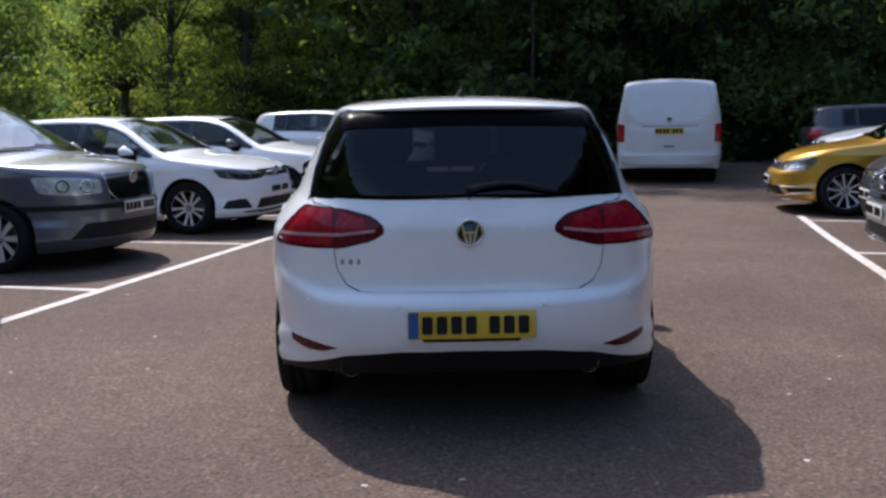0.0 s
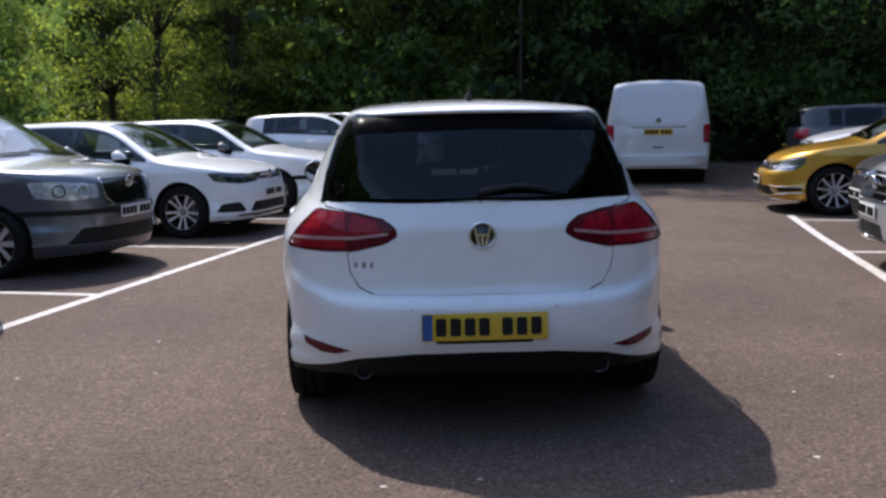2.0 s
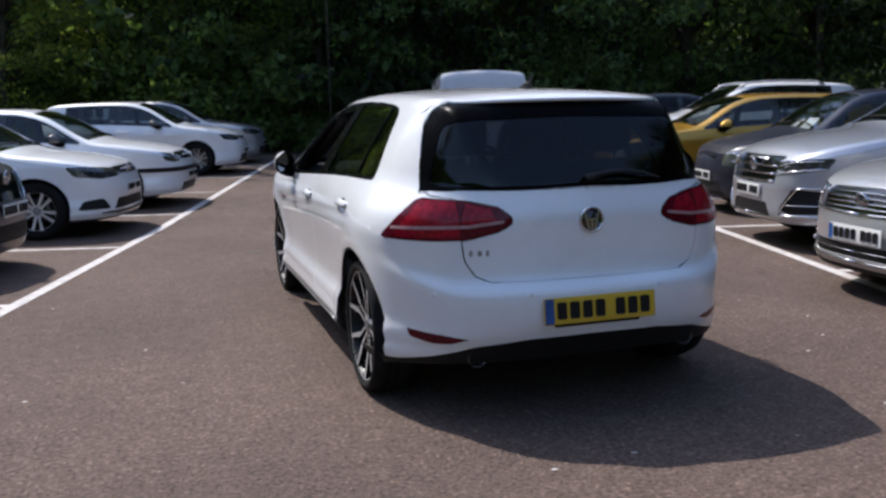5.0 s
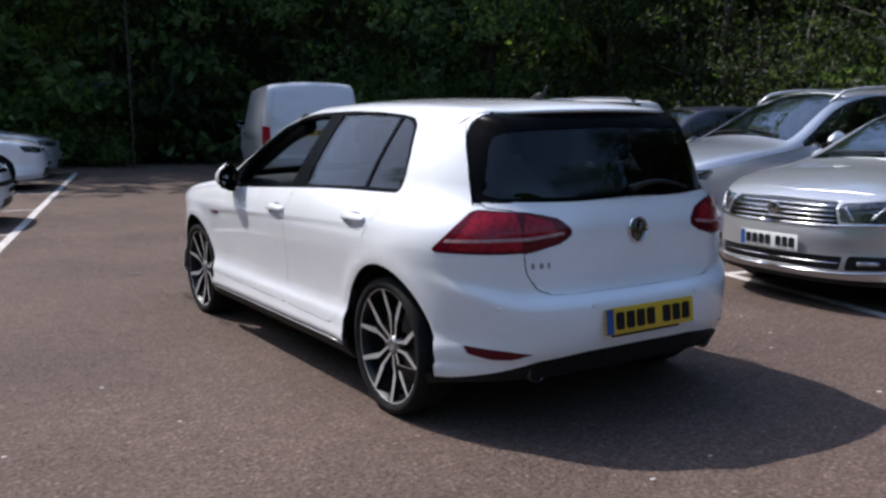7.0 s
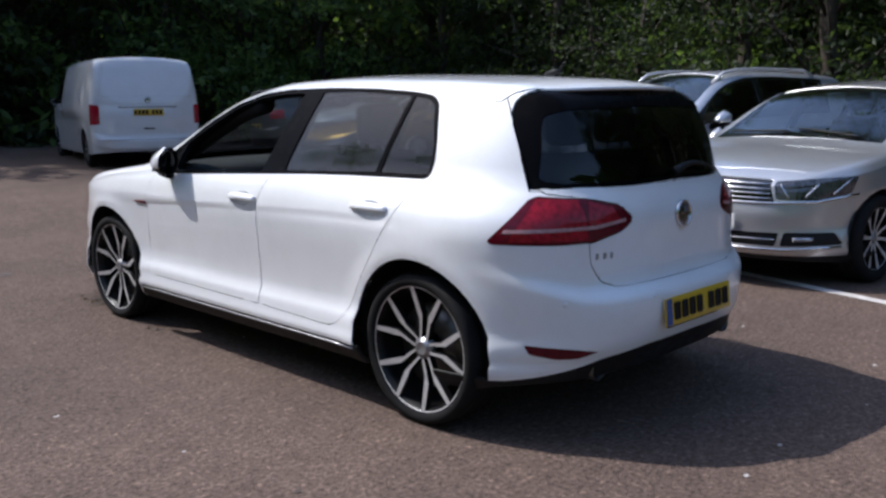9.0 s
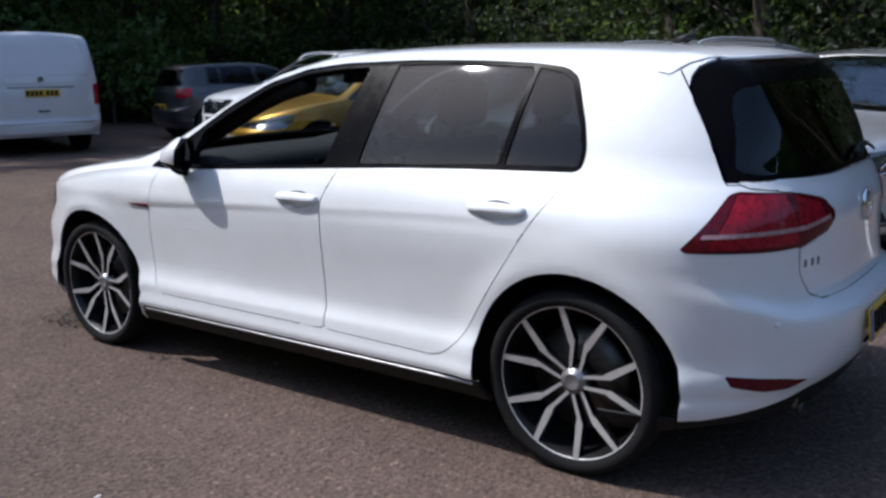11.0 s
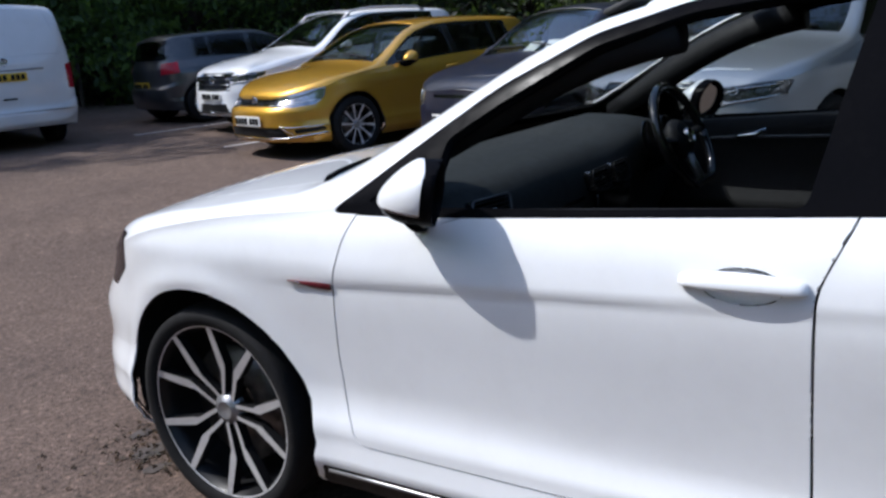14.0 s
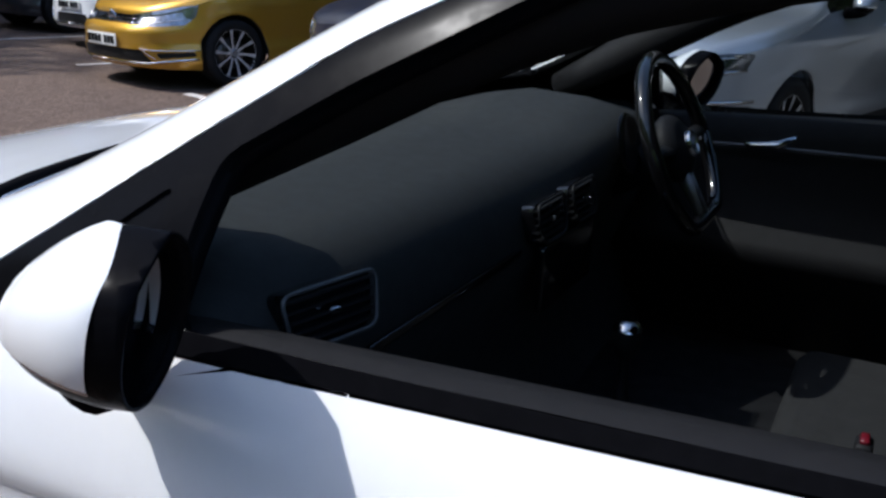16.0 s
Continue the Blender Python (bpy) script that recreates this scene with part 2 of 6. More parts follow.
def prism(bm, outline, put, depth, bevel=0.0):
    """A plate with the given 2D outline; put(a, b, d) gives its place, d from 0 to depth."""
    lo = [bm.verts.new(put(a, b, 0)) for a, b in outline]
    hi = [bm.verts.new(put(a, b, depth)) for a, b in outline]
    n = len(outline)
    top = bm.faces.new(hi)
    bm.faces.new(lo[::-1])
    for k in range(n):
        bm.faces.new((lo[k], lo[(k + 1) % n], hi[(k + 1) % n], hi[k]))
    if bevel:
        bmesh.ops.bevel(bm, geom=list(top.edges), offset=bevel, segments=2, affect="EDGES", profile=0.5)
    bmesh.ops.recalc_face_normals(bm, faces=bm.faces)
    return bm


def rounded(points, radius, per=3):
    """A closed outline with its corners rounded."""
    out, n = [], len(points)
    for k in range(n):
        p, a, b = Vector(points[k]), Vector(points[k - 1]), Vector(points[(k + 1) % n])
        r = min(radius, (a - p).length * 0.45, (b - p).length * 0.45)
        s, e = p + (a - p).normalized() * r, p + (b - p).normalized() * r
        for j in range(per + 1):
            t = j / per
            out.append(tuple((1 - t) ** 2 * s + 2 * t * (1 - t) * p + t * t * e))
    return out


def curve(points):
    """A smooth function through (t, value) pairs that never overshoots."""
    xs, ys = (np.array(c, float) for c in zip(*sorted(points)))
    h = np.diff(xs)
    d = np.diff(ys) / h
    m = np.zeros(len(xs))
    m[0], m[-1] = d[0], d[-1]
    for k in range(1, len(xs) - 1):
        if d[k - 1] * d[k] > 0:
            w1, w2 = 2 * h[k] + h[k - 1], h[k] + 2 * h[k - 1]
            m[k] = (w1 + w2) / (w1 / d[k - 1] + w2 / d[k])

    def at(t):
        t = min(max(t, xs[0]), xs[-1])
        k = min(int(np.searchsorted(xs, t, "right")) - 1, len(h) - 1)
        u = (t - xs[k]) / h[k]
        return float((1 + 2 * u) * (1 - u) ** 2 * ys[k] + u * (1 - u) ** 2 * h[k] * m[k] + u * u * (3 - 2 * u) * ys[k + 1] + u * u * (u - 1) * h[k] * m[k + 1])
    return at


def inside(a, b, poly):
    hit = False
    for (ax, ay), (bx, by) in zip(poly, poly[-1:] + poly[:-1]):
        if (ay > b) != (by > b) and a < (bx - ax) * (b - ay) / (by - ay) + ax:
            hit = not hit
    return hit


# ---- car bodies ----
from mathutils.bvhtree import BVHTree
from mathutils.interpolate import poly_3d_calc

VIEWS = {  # across, up, and what a face must look like to be cut in that view
    "side": ((0, 1, 0), (0, 0, 1), lambda n: n.x < -0.30),
    "rear": ((1, 0, 0), (0, 0, 1), lambda n: n.y < -0.08),
    "front": ((1, 0, 0), (0, 0, 1), lambda n: n.y > 0.10),
    "top": ((1, 0, 0), (0, 1, 0), lambda n: n.z > 0.25),
    "rear_corner": ((0.70, -0.714, 0), (0, 0, 1), lambda n: n.y < 0.35 and n.z < 0.97),
    "front_corner": ((0.80, 0.60, 0), (0, 0, 1), lambda n: n.y > -0.2 and n.z < 0.85),
}


class Skin:
    """The left half of a car's outer skin: rows round the lower body, and chords over the hood, glass and roof."""

    def __init__(self, s):
        self.s, self.bm = s, bmesh.new()
        self.tag = self.bm.faces.layers.int.new("tag")
        L, half, count = s["length"], s["length"] / 2, s.get("stations", 44)
        hw, rear, front = curve(s["width"]), curve(s["rear"]), curve(s["front"])
        self.belt, self.bottom, self.top, self.crown = curve(s["belt"]), curve(s["bottom"]), curve(s["top"]), curve(s["crown"])
        lean = s.get("lean", 0.45)
        ends = [(k / count) ** 1.75 for k in range(count + 1)]
        seq = [(0.5 * e, s["round_rear"]) for e in ends] + [(1 - 0.5 * e, s["round_front"]) for e in ends[-2::-1]]
        fade = curve([(s["hubs"][0] - 0.1, 0), (s["hubs"][0] + 0.45, 1), (s["hubs"][1] - 0.55, 1), (s["hubs"][1] - 0.25, 0.0)])
        low_f = [0, 0.06, 0.11, 0.14, 0.165, 0.19, 0.24, 0.29, 0.33, 0.37, 0.44, 0.52, 0.55, 0.575, 0.60, 0.625, 0.65, 0.69, 0.725, 0.76, 0.82, 0.90, 0.955, 0.985, 1.0]
        high_f = [0.10, 0.22, 0.36, 0.52, 0.68, 0.84, 1.0]
        crease, tuck = curve(s["crease"]), s.get("tuck", 0.0045)
        bend = curve(s["fillet"])
        upright, along = curve(s.get("upright", [(0, 0), (2, 0)])), curve(s.get("along", [(0, 1), (1, 1)]))
        grid = []
        for q, (reach, power) in seq:
            Y = q * L
            away = max(0.0, 1 - min(Y, L - Y) / reach)
            px = max(0.0, 1 - away ** power) ** (1 / power)
            zb, z0 = self.belt(Y), self.bottom(Y)
            col = []
            zc = min(crease(Y), zb - 0.05)
            for z in [z0 + (zc - z0) * f for f in low_f] + [zc + (zb - zc) * f for f in high_f]:
                lift = s.get("ridge_lift", 0.0) * max(0.0, (px - 0.66) / 0.34) ** 1.5 if Y < half else 0.0
                y = Y + rear(z - lift) * max(0, 1 - Y / 0.95) ** 2 - front(z) * max(0, 1 - (L - Y) / 1.1) ** 2
                x = (hw(z) + upright(z) * along(Y)) * px
                if z < zc - 1e-5:
                    x -= tuck * math.exp((z - zc) / 0.045) * min(1, (zc - z) / 0.008) * px * fade(Y)
                for hub in s["hubs"]:
                    r = math.hypot(y - hub, z - s["wheel"])
                    x += s.get("flare", 0.012) * math.exp(-((r - s["arch"] - 0.012) / 0.045) ** 2) * px
                col.append(Vector((-x, y, z)))
            b = col[-1]
            zt = max(self.top(b.y), b.z + 1e-4)
            c = min(self.crown(b.y), (zt - b.z) * 0.62)
            ze = zt - c
            foot = b.x + upright(zb) * along(Y) * px
            xe = min(foot + lean * (ze - b.z), 0.0) if b.x < -1e-6 else 0
            E, C = Vector((xe, ze)), Vector((0, zt))
            B = Vector((b.x, b.z))
            r = min(bend(b.y), (E - B).length * 0.7)
            down = (B - E).normalized() if (B - E).length > 1e-6 else Vector((0, -1))
            inner = max(0.0, abs(xe) - min(r * 1.25, abs(xe) * 0.5))
            p2 = Vector((-inner, zt - c * (inner / abs(xe)) ** 2 if abs(xe) > 1e-6 else zt))
            p0 = E + down * r
            sect = []
            for t in (0.2, 0.4, 0.6, 0.8, 1.0):
                p = B.lerp(p0, t)
                sect.append(p + Vector((-1, 0)) * 0.010 * math.sin(math.pi * t) * min(1, (zt - b.z) * 3))
            for t in (0.2, 0.4, 0.6, 0.8, 1.0):
                sect.append((1 - t) ** 2 * p0 + 2 * t * (1 - t) * E + t * t * p2)
            for t in (0.14, 0.28, 0.42, 0.57, 0.71, 0.86, 1.0):
                x = -inner * (1 - t)
                sect.append(Vector((x, zt - c * (x / xe) ** 2 if abs(xe) > 1e-6 else zt)))
            col += [Vector((p.x, b.y, p.y)) for p in sect]
            grid.append([self.bm.verts.new(p) for p in col])
        for a, b in zip(grid, grid[1:]):
            for j in range(len(a) - 1):
                self.bm.faces.new((a[j], b[j], b[j + 1], a[j + 1]))
        bmesh.ops.remove_doubles(self.bm, verts=self.bm.verts, dist=2e-5)
        bmesh.ops.dissolve_degenerate(self.bm, edges=self.bm.edges, dist=1e-5)
        self.bm.normal_update()
        flips = [f for f in self.bm.faces if f.normal.dot(f.calc_center_median() - Vector((0, half, 0.6))) < 0]
        if len(flips) > len(self.bm.faces) / 2:
            bmesh.ops.reverse_faces(self.bm, faces=self.bm.faces)
        self.bm.normal_update()
        self.base_normals = []
        for v in self.bm.verts:
            n = v.normal.copy()
            if abs(v.co.x) < 1e-5:
                n.x = 0
                n.normalize()
            self.base_normals.append(n)
        self.base_co = [v.co.copy() for v in self.bm.verts]
        self.bm.verts.index_update()
        self.base_faces = [[v.index for v in f.verts] for f in self.bm.faces]
        self.tree = BVHTree.FromPolygons(self.base_co, self.base_faces)

    def normal(self, p):
        q, n, k, _ = self.tree.find_nearest(Vector((-abs(p.x), p.y, p.z)))
        ids = self.base_faces[k]
        w = poly_3d_calc([self.base_co[i] for i in ids], q)
        out = sum((self.base_normals[i] * x for i, x in zip(ids, w)), Vector())
        return out.normalized() if out.length > 1e-6 else n

    def drop(self, p, way):
        """The place on the skin that a ray from p meets."""
        return self.tree.ray_cast(Vector(p), Vector(way))[0]

    def cut(self, tag, view, outline, only=None, where=None):
        across, up, facing = VIEWS[view]
        ea, eb = Vector(across), Vector(up)
        bm, layer = self.bm, self.tag
        lo = [min(p[k] for p in outline) - 1e-3 for k in (0, 1)]
        hi = [max(p[k] for p in outline) + 1e-3 for k in (0, 1)]

        def reach(f):
            a = [v.co.dot(ea) for v in f.verts]
            b = [v.co.dot(eb) for v in f.verts]
            return min(a), max(a), min(b), max(b)

        near = {}
        for f in bm.faces:
            if facing(f.normal) and (only is None or f[layer] in only) and (where is None or where(f.verts[0].co)):
                r = reach(f)
                if r[0] < hi[0] and r[1] > lo[0] and r[2] < hi[1] and r[3] > lo[1]:
                    near[f] = r
        n = len(outline)
        for k in range(n):
            (a0, b0), (a1, b1) = outline[k], outline[(k + 1) % n]
            if math.hypot(a1 - a0, b1 - b0) < 1e-5:
                continue
            la, ha, lb, hb = min(a0, a1), max(a0, a1), min(b0, b1), max(b0, b1)
            hit = [f for f, r in near.items() if r[0] <= ha and r[1] >= la and r[2] <= hb and r[3] >= lb]
            if not hit:
                continue
            geom = set(hit)
            for f in hit:
                geom.update(f.edges)
                geom.update(f.verts)
            no = (ea * (b1 - b0) - eb * (a1 - a0)).normalized()
            got = bmesh.ops.bisect_plane(bm, geom=list(geom), dist=1e-6, plane_co=ea * a0 + eb * b0, plane_no=no)
            for f in hit:
                near.pop(f, None)
            for f in got["geom"]:
                if isinstance(f, bmesh.types.BMFace):
                    near[f] = reach(f)
        for f in near:
            if f.is_valid:
                c = f.calc_center_median()
                if inside(c.dot(ea), c.dot(eb), outline):
                    f[layer] = tag

    def panel(self, tags, gap=0.002, flange=0.014, offset=0.0, mode="left"):
        """A mesh of the faces with these tags, drawn in by the gap, with turned-in edges. mode: left, right or both."""
        bm, vmap = bmesh.new(), {}
        skin_layer = bm.faces.layers.int.new("skin")
        for f in self.bm.faces:
            if f[self.tag] in tags:
                vs = []
                for v in f.verts:
                    if v not in vmap:
                        vmap[v] = bm.verts.new(v.co)
                    vs.append(vmap[v])
                try:
                    bm.faces.new(vs)[skin_layer] = 1
                except ValueError:
                    pass
        bm.normal_update()
        norm = {v: self.normal(v.co) for v in bm.verts}
        rim = [e for e in bm.edges if len(e.link_faces) == 1 and not all(abs(v.co.x) < 1e-5 for v in e.verts)]
        if gap:
            push = {}
            for e in rim:
                f = e.link_faces[0]
                d = (e.verts[1].co - e.verts[0].co).cross(f.normal)
                if d.length < 1e-9:
                    continue
                d.normalize()
                if d.dot(f.calc_center_median() - e.verts[0].co) < 0:
                    d = -d
                for v in e.verts:
                    push.setdefault(v, []).append(d)
            for v, ds in push.items():
                mean = sum(ds, Vector())
                if mean.length > 1e-6:
                    mid = abs(v.co.x) < 1e-5
                    v.co += mean.normalized() * gap
                    if mid:
                        v.co.x = 0
        if offset:
            for v in bm.verts:
                mid = abs(v.co.x) < 1e-5
                v.co += norm[v] * offset
                if mid:
                    v.co.x = 0
        key = {tuple(round(c, 5) for c in v.co): n for v, n in norm.items()}
        if flange and rim:
            got = bmesh.ops.extrude_edge_only(bm, edges=rim)
            for v in got["geom"]:
                if isinstance(v, bmesh.types.BMVert):
                    mid = abs(v.co.x) < 1e-5
                    n = key.get(tuple(round(c, 5) for c in v.co))
                    if n:
                        v.co -= n * flange
                    if mid:
                        v.co.x = 0
        bm.normal_update()
        loops = []
        sides = {"left": (1,), "right": (-1,), "both": (1, -1)}[mode]
        verts, faces, count = [], [], 0
        index = {v: k for k, v in enumerate(bm.verts)}
        for sgn in sides:
            verts += [(v.co.x * sgn, v.co.y, v.co.z) for v in bm.verts]
            for f in bm.faces:
                vs = list(f.verts)[::sgn]
                faces.append([index[v] + count for v in vs])
                for v in vs:
                    n = norm.get(v) if f[skin_layer] else f.normal
                    n = n or f.normal
                    loops.append((n.x * sgn, n.y, n.z))
            count += len(bm.verts)
        bm.free()
        me = bpy.data.meshes.new("panel")
        me.from_pydata(verts, [], faces)
        me.shade_smooth()
        me.normals_split_custom_set(loops)
        return me

    def add(self, root, name, tags, mat, mode="left", label="", gap=0.002, flange=0.014, offset=0.0):
        tags = tags if isinstance(tags, (set, list, tuple)) else {tags}
        me = self.panel(tags, gap, flange, offset, mode)
        me.name = name
        me.materials.append(M[mat])
        ob = new(name, me)
        ob.parent = root
        if label:
            tagged(ob, label)
        return ob


def circle(a, b, r, n=40):
    return [(a + r * math.cos(2 * math.pi * k / n), b + r * math.sin(2 * math.pi * k / n)) for k in range(n)]


# ---- wheels ----
def spoke_mesh(bm, R, style, flip=1):
    """One spoke of a wheel whose outer face looks to -x. The front takes the first material, the flanks the second."""
    paths = {
        "split": ([(0.017, 0.040), (0.020, 0.26 * R), (0.024, 0.47 * R), (0.030, 0.55 * R), (0.312 * R, 0.952 * R)], [0.0125, 0.0125, 0.015, 0.026, 0.020]),
        "ten": ([(0.0, 0.045), (0.004, 0.5 * R), (0.0, 0.99 * R)], [0.030, 0.018, 0.034]),
        "five": ([(0.014, 0.04), (0.026, 0.5 * R), (0.05, 0.99 * R)], [0.04, 0.026, 0.036]),
        "nine": ([(0.0, 0.05), (0.0, 0.55 * R), (0.0, 0.98 * R)], [0.040, 0.045, 0.055]),
    }
    path, widths = paths[style]
    dish = lambda a, b: 0.030 * (1 - (min(R, math.hypot(a, b)) / R) ** 1.5)
    rows = []
    for k, (a, b) in enumerate(path):
        p, q = path[max(k - 1, 0)], path[min(k + 1, len(path) - 1)]
        d = Vector((q[0] - p[0], q[1] - p[1])).normalized()
        w = widths[k] / 2
        ends = [((a - d.y * w) * flip, b + d.x * w), ((a + d.y * w) * flip, b - d.x * w)]
        rows.append([bm.verts.new((dish(*e) + (0.0 if n < 2 else 0.030), *e)) for n, e in enumerate(ends + ends[::-1])])
    for p, q in zip(rows, rows[1:]):
        for j in range(4):
            f = bm.faces.new((p[j], q[j], q[(j + 1) % 4], p[(j + 1) % 4]))
            f.material_index = 0 if j == 0 else 1
    bm.faces.new(rows[0])
    bm.faces.new(rows[-1])
    bmesh.ops.recalc_face_normals(bm, faces=bm.faces)
    return bm


WHEELS = {}


def wheel(root, at, radius, rim, style, face, side, turn=0.0, detail=True):
    """A wheel under a car, its hub's outer face at the given place. side: -1 left, 1 right."""
    key = (radius, rim, style, face)
    if key not in WHEELS:
        w = 0.215
        bm = bmesh.new()
        lathe(bm, [(rim * 1.0, 0.0), (rim * 0.984, 0.001), (rim * 0.978, 0.006), (rim * 0.955, 0.014), (rim * 0.92, 0.05), (rim * 0.89, 0.20), (rim * 0.4, 0.205)], 48)
        for f in bm.faces:
            c = f.calc_center_median()
            f.material_index = 0 if c.x < 0.003 else 1
        rim_me = mesh_of("wheel", bm, [face, "rim_black"])
        spokes = []
        n, both = {"split": (5, True), "ten": (10, False), "five": (5, True), "nine": (9, False)}[style]
        for flip in (1, -1) if both else (1,):
            me = mesh_of("spoke", spoke_mesh(bmesh.new(), rim * 0.985, style, flip), [face, "rim_black"], False)
            spokes += [(me, 2 * math.pi * k / n) for k in range(n)]
        bm = bmesh.new()
        rr = radius - rim
        lathe(bm, [(rim * 0.985, 0.004), (rim + rr * 0.12, -0.006), (rim + rr * 0.45, -0.014), (rim + rr * 0.8, -0.008), (radius - 0.006, 0.010),
                   (radius, 0.035), (radius, 0.06), (radius - 0.006, 0.062), (radius - 0.006, 0.068), (radius, 0.07), (radius, 0.10), (radius - 0.006, 0.102),
                   (radius - 0.006, 0.108), (radius, 0.11), (radius, 0.16), (radius - 0.012, w - 0.01), (rim, w)], 56)
        tyre_me = mesh_of("tyre", bm, "rubber")
        bm = bmesh.new()
        lathe(bm, [(0.0, 0.002), (0.022, 0.002), (0.025, 0.0), (0.029, 0.0), (0.031, 0.006), (0.046, 0.009), (0.050, 0.04)], 28)
        cap_me = mesh_of("hub_cap", bm, "alloy_grey")
        bm = bmesh.new()
        lathe(bm, [(0.06, 0.085), (rim * 0.68, 0.085), (rim * 0.68, 0.11), (0.06, 0.11)], 36)
        disc_me = mesh_of("brake_disc", bm, "iron")
        WHEELS[key] = rim_me, tyre_me, cap_me, disc_me, spokes
    rim_me, tyre_me, cap_me, disc_me, spokes = WHEELS[key]
    w = new("wheel", rim_me)
    w.parent = root
    w.matrix_basis = Matrix.Translation(at) @ Matrix.Rotation(math.pi if side > 0 else 0, 4, "Z") @ Matrix.Rotation(turn, 4, "X")
    for name, me in (("tyre", tyre_me), ("hub_cap", cap_me), ("brake_disc", disc_me)):
        o = new(name, me)
        o.parent = w
        if name == "hub_cap":
            o.location.x = 0.020
    for me, angle in spokes:
        o = new("spoke", me)
        o.parent = w
        o.matrix_basis = Matrix.Rotation(angle, 4, "X")
    return w


def wheels(root, s, rim, style, face, turns=(0.2, 0.9, 0.5, 0.1)):
    k = 0
    for hub in s["hubs"]:
        for side in (-1, 1):
            wheel(root, (side * s["track"], hub, s["wheel"]), s["wheel"], rim, style, face, side, turns[k])
            k += 1


# ---- car details ----
def number_plate(root, at, rz, colour, size=(0.52, 0.111), band=True, tilt=0.0, name="number_plate"):
    """A plate with dark bars; its face looks to -y before it is turned."""
    w, h = size
    bm = prism(bmesh.new(), rounded([(-w / 2, -h / 2), (w / 2, -h / 2), (w / 2, h / 2), (-w / 2, h / 2)], 0.006), lambda a, b, d: (a, -d, b), 0.006, 0.001)
    p = part(name, bm, colour, root, "yellow number plate with dark bars" if colour == "plate_yellow" else "white number plate with dark bars")
    p.matrix_basis = Matrix.Translation(at) @ Euler((radians(tilt), 0, radians(rz))).to_matrix().to_4x4()
    start = -w / 2 + 0.012
    if band:
        b = box(bmesh.new(), (-w / 2 + 0.003, -0.0075, -h / 2 + 0.003), (-w / 2 + 0.044, -0.0055, h / 2 - 0.003))
        part("country_band", b, "plate_blue", p, smooth=False)
        start = -w / 2 + 0.058
    step = (w / 2 - 0.012 - start) / 7.6
    x = start
    for k in range(7):
        b = box(bmesh.new(), (x, -0.0078, -0.036), (x + step * 0.72, -0.0058, 0.036), 0.006, 1)
        part("bar", b, "black", p, smooth=False)
        x += step * (1.6 if k == 3 else 1.0)
    return p


def badge(root, at, rz, r, tilt=0.0, chrome="chrome", name="badge"):
    """A round chrome badge: a ring and plain slanted strokes on a dark dish, facing -y before it is turned."""
    bm = lathe(bmesh.new(), [(r, 0.004), (r, -0.004), (r * 0.93, -0.007), (r * 0.84, -0.005), (r * 0.84, 0.0)], 36, "y")
    o = part(name, bm, chrome, root, "round chrome badge")
    o.matrix_basis = Matrix.Translation(at) @ Euler((radians(tilt), 0, radians(rz))).to_matrix().to_4x4()
    bm = lathe(bmesh.new(), [(0.0, -0.001), (r * 0.86, -0.001), (r * 0.86, 0.003)], 30, "y")
    part("badge_dish", bm, "gloss_black", o)
    for k, (a0, b0, a1, b1) in enumerate(((-0.58, 0.60, -0.24, -0.76), (0.58, 0.60, 0.24, -0.76), (-0.46, 0.02, 0.46, 0.02), (0.0, 0.02, 0.0, -0.80))):
        d = Vector((a1 - a0, b1 - b0)).normalized() * 0.085
        quad = [(a0 - d.y, b0 + d.x), (a1 - d.y, b1 + d.x), (a1 + d.y, b1 - d.x), (a0 + d.y, b0 - d.x)]
        bm = prism(bmesh.new(), [(a * r, b * r) for a, b in quad], lambda a, b, q: (a, -q, b), 0.005 + 0.0004 * k)
        part("badge_stroke", bm, chrome, o, smooth=False)
    return o


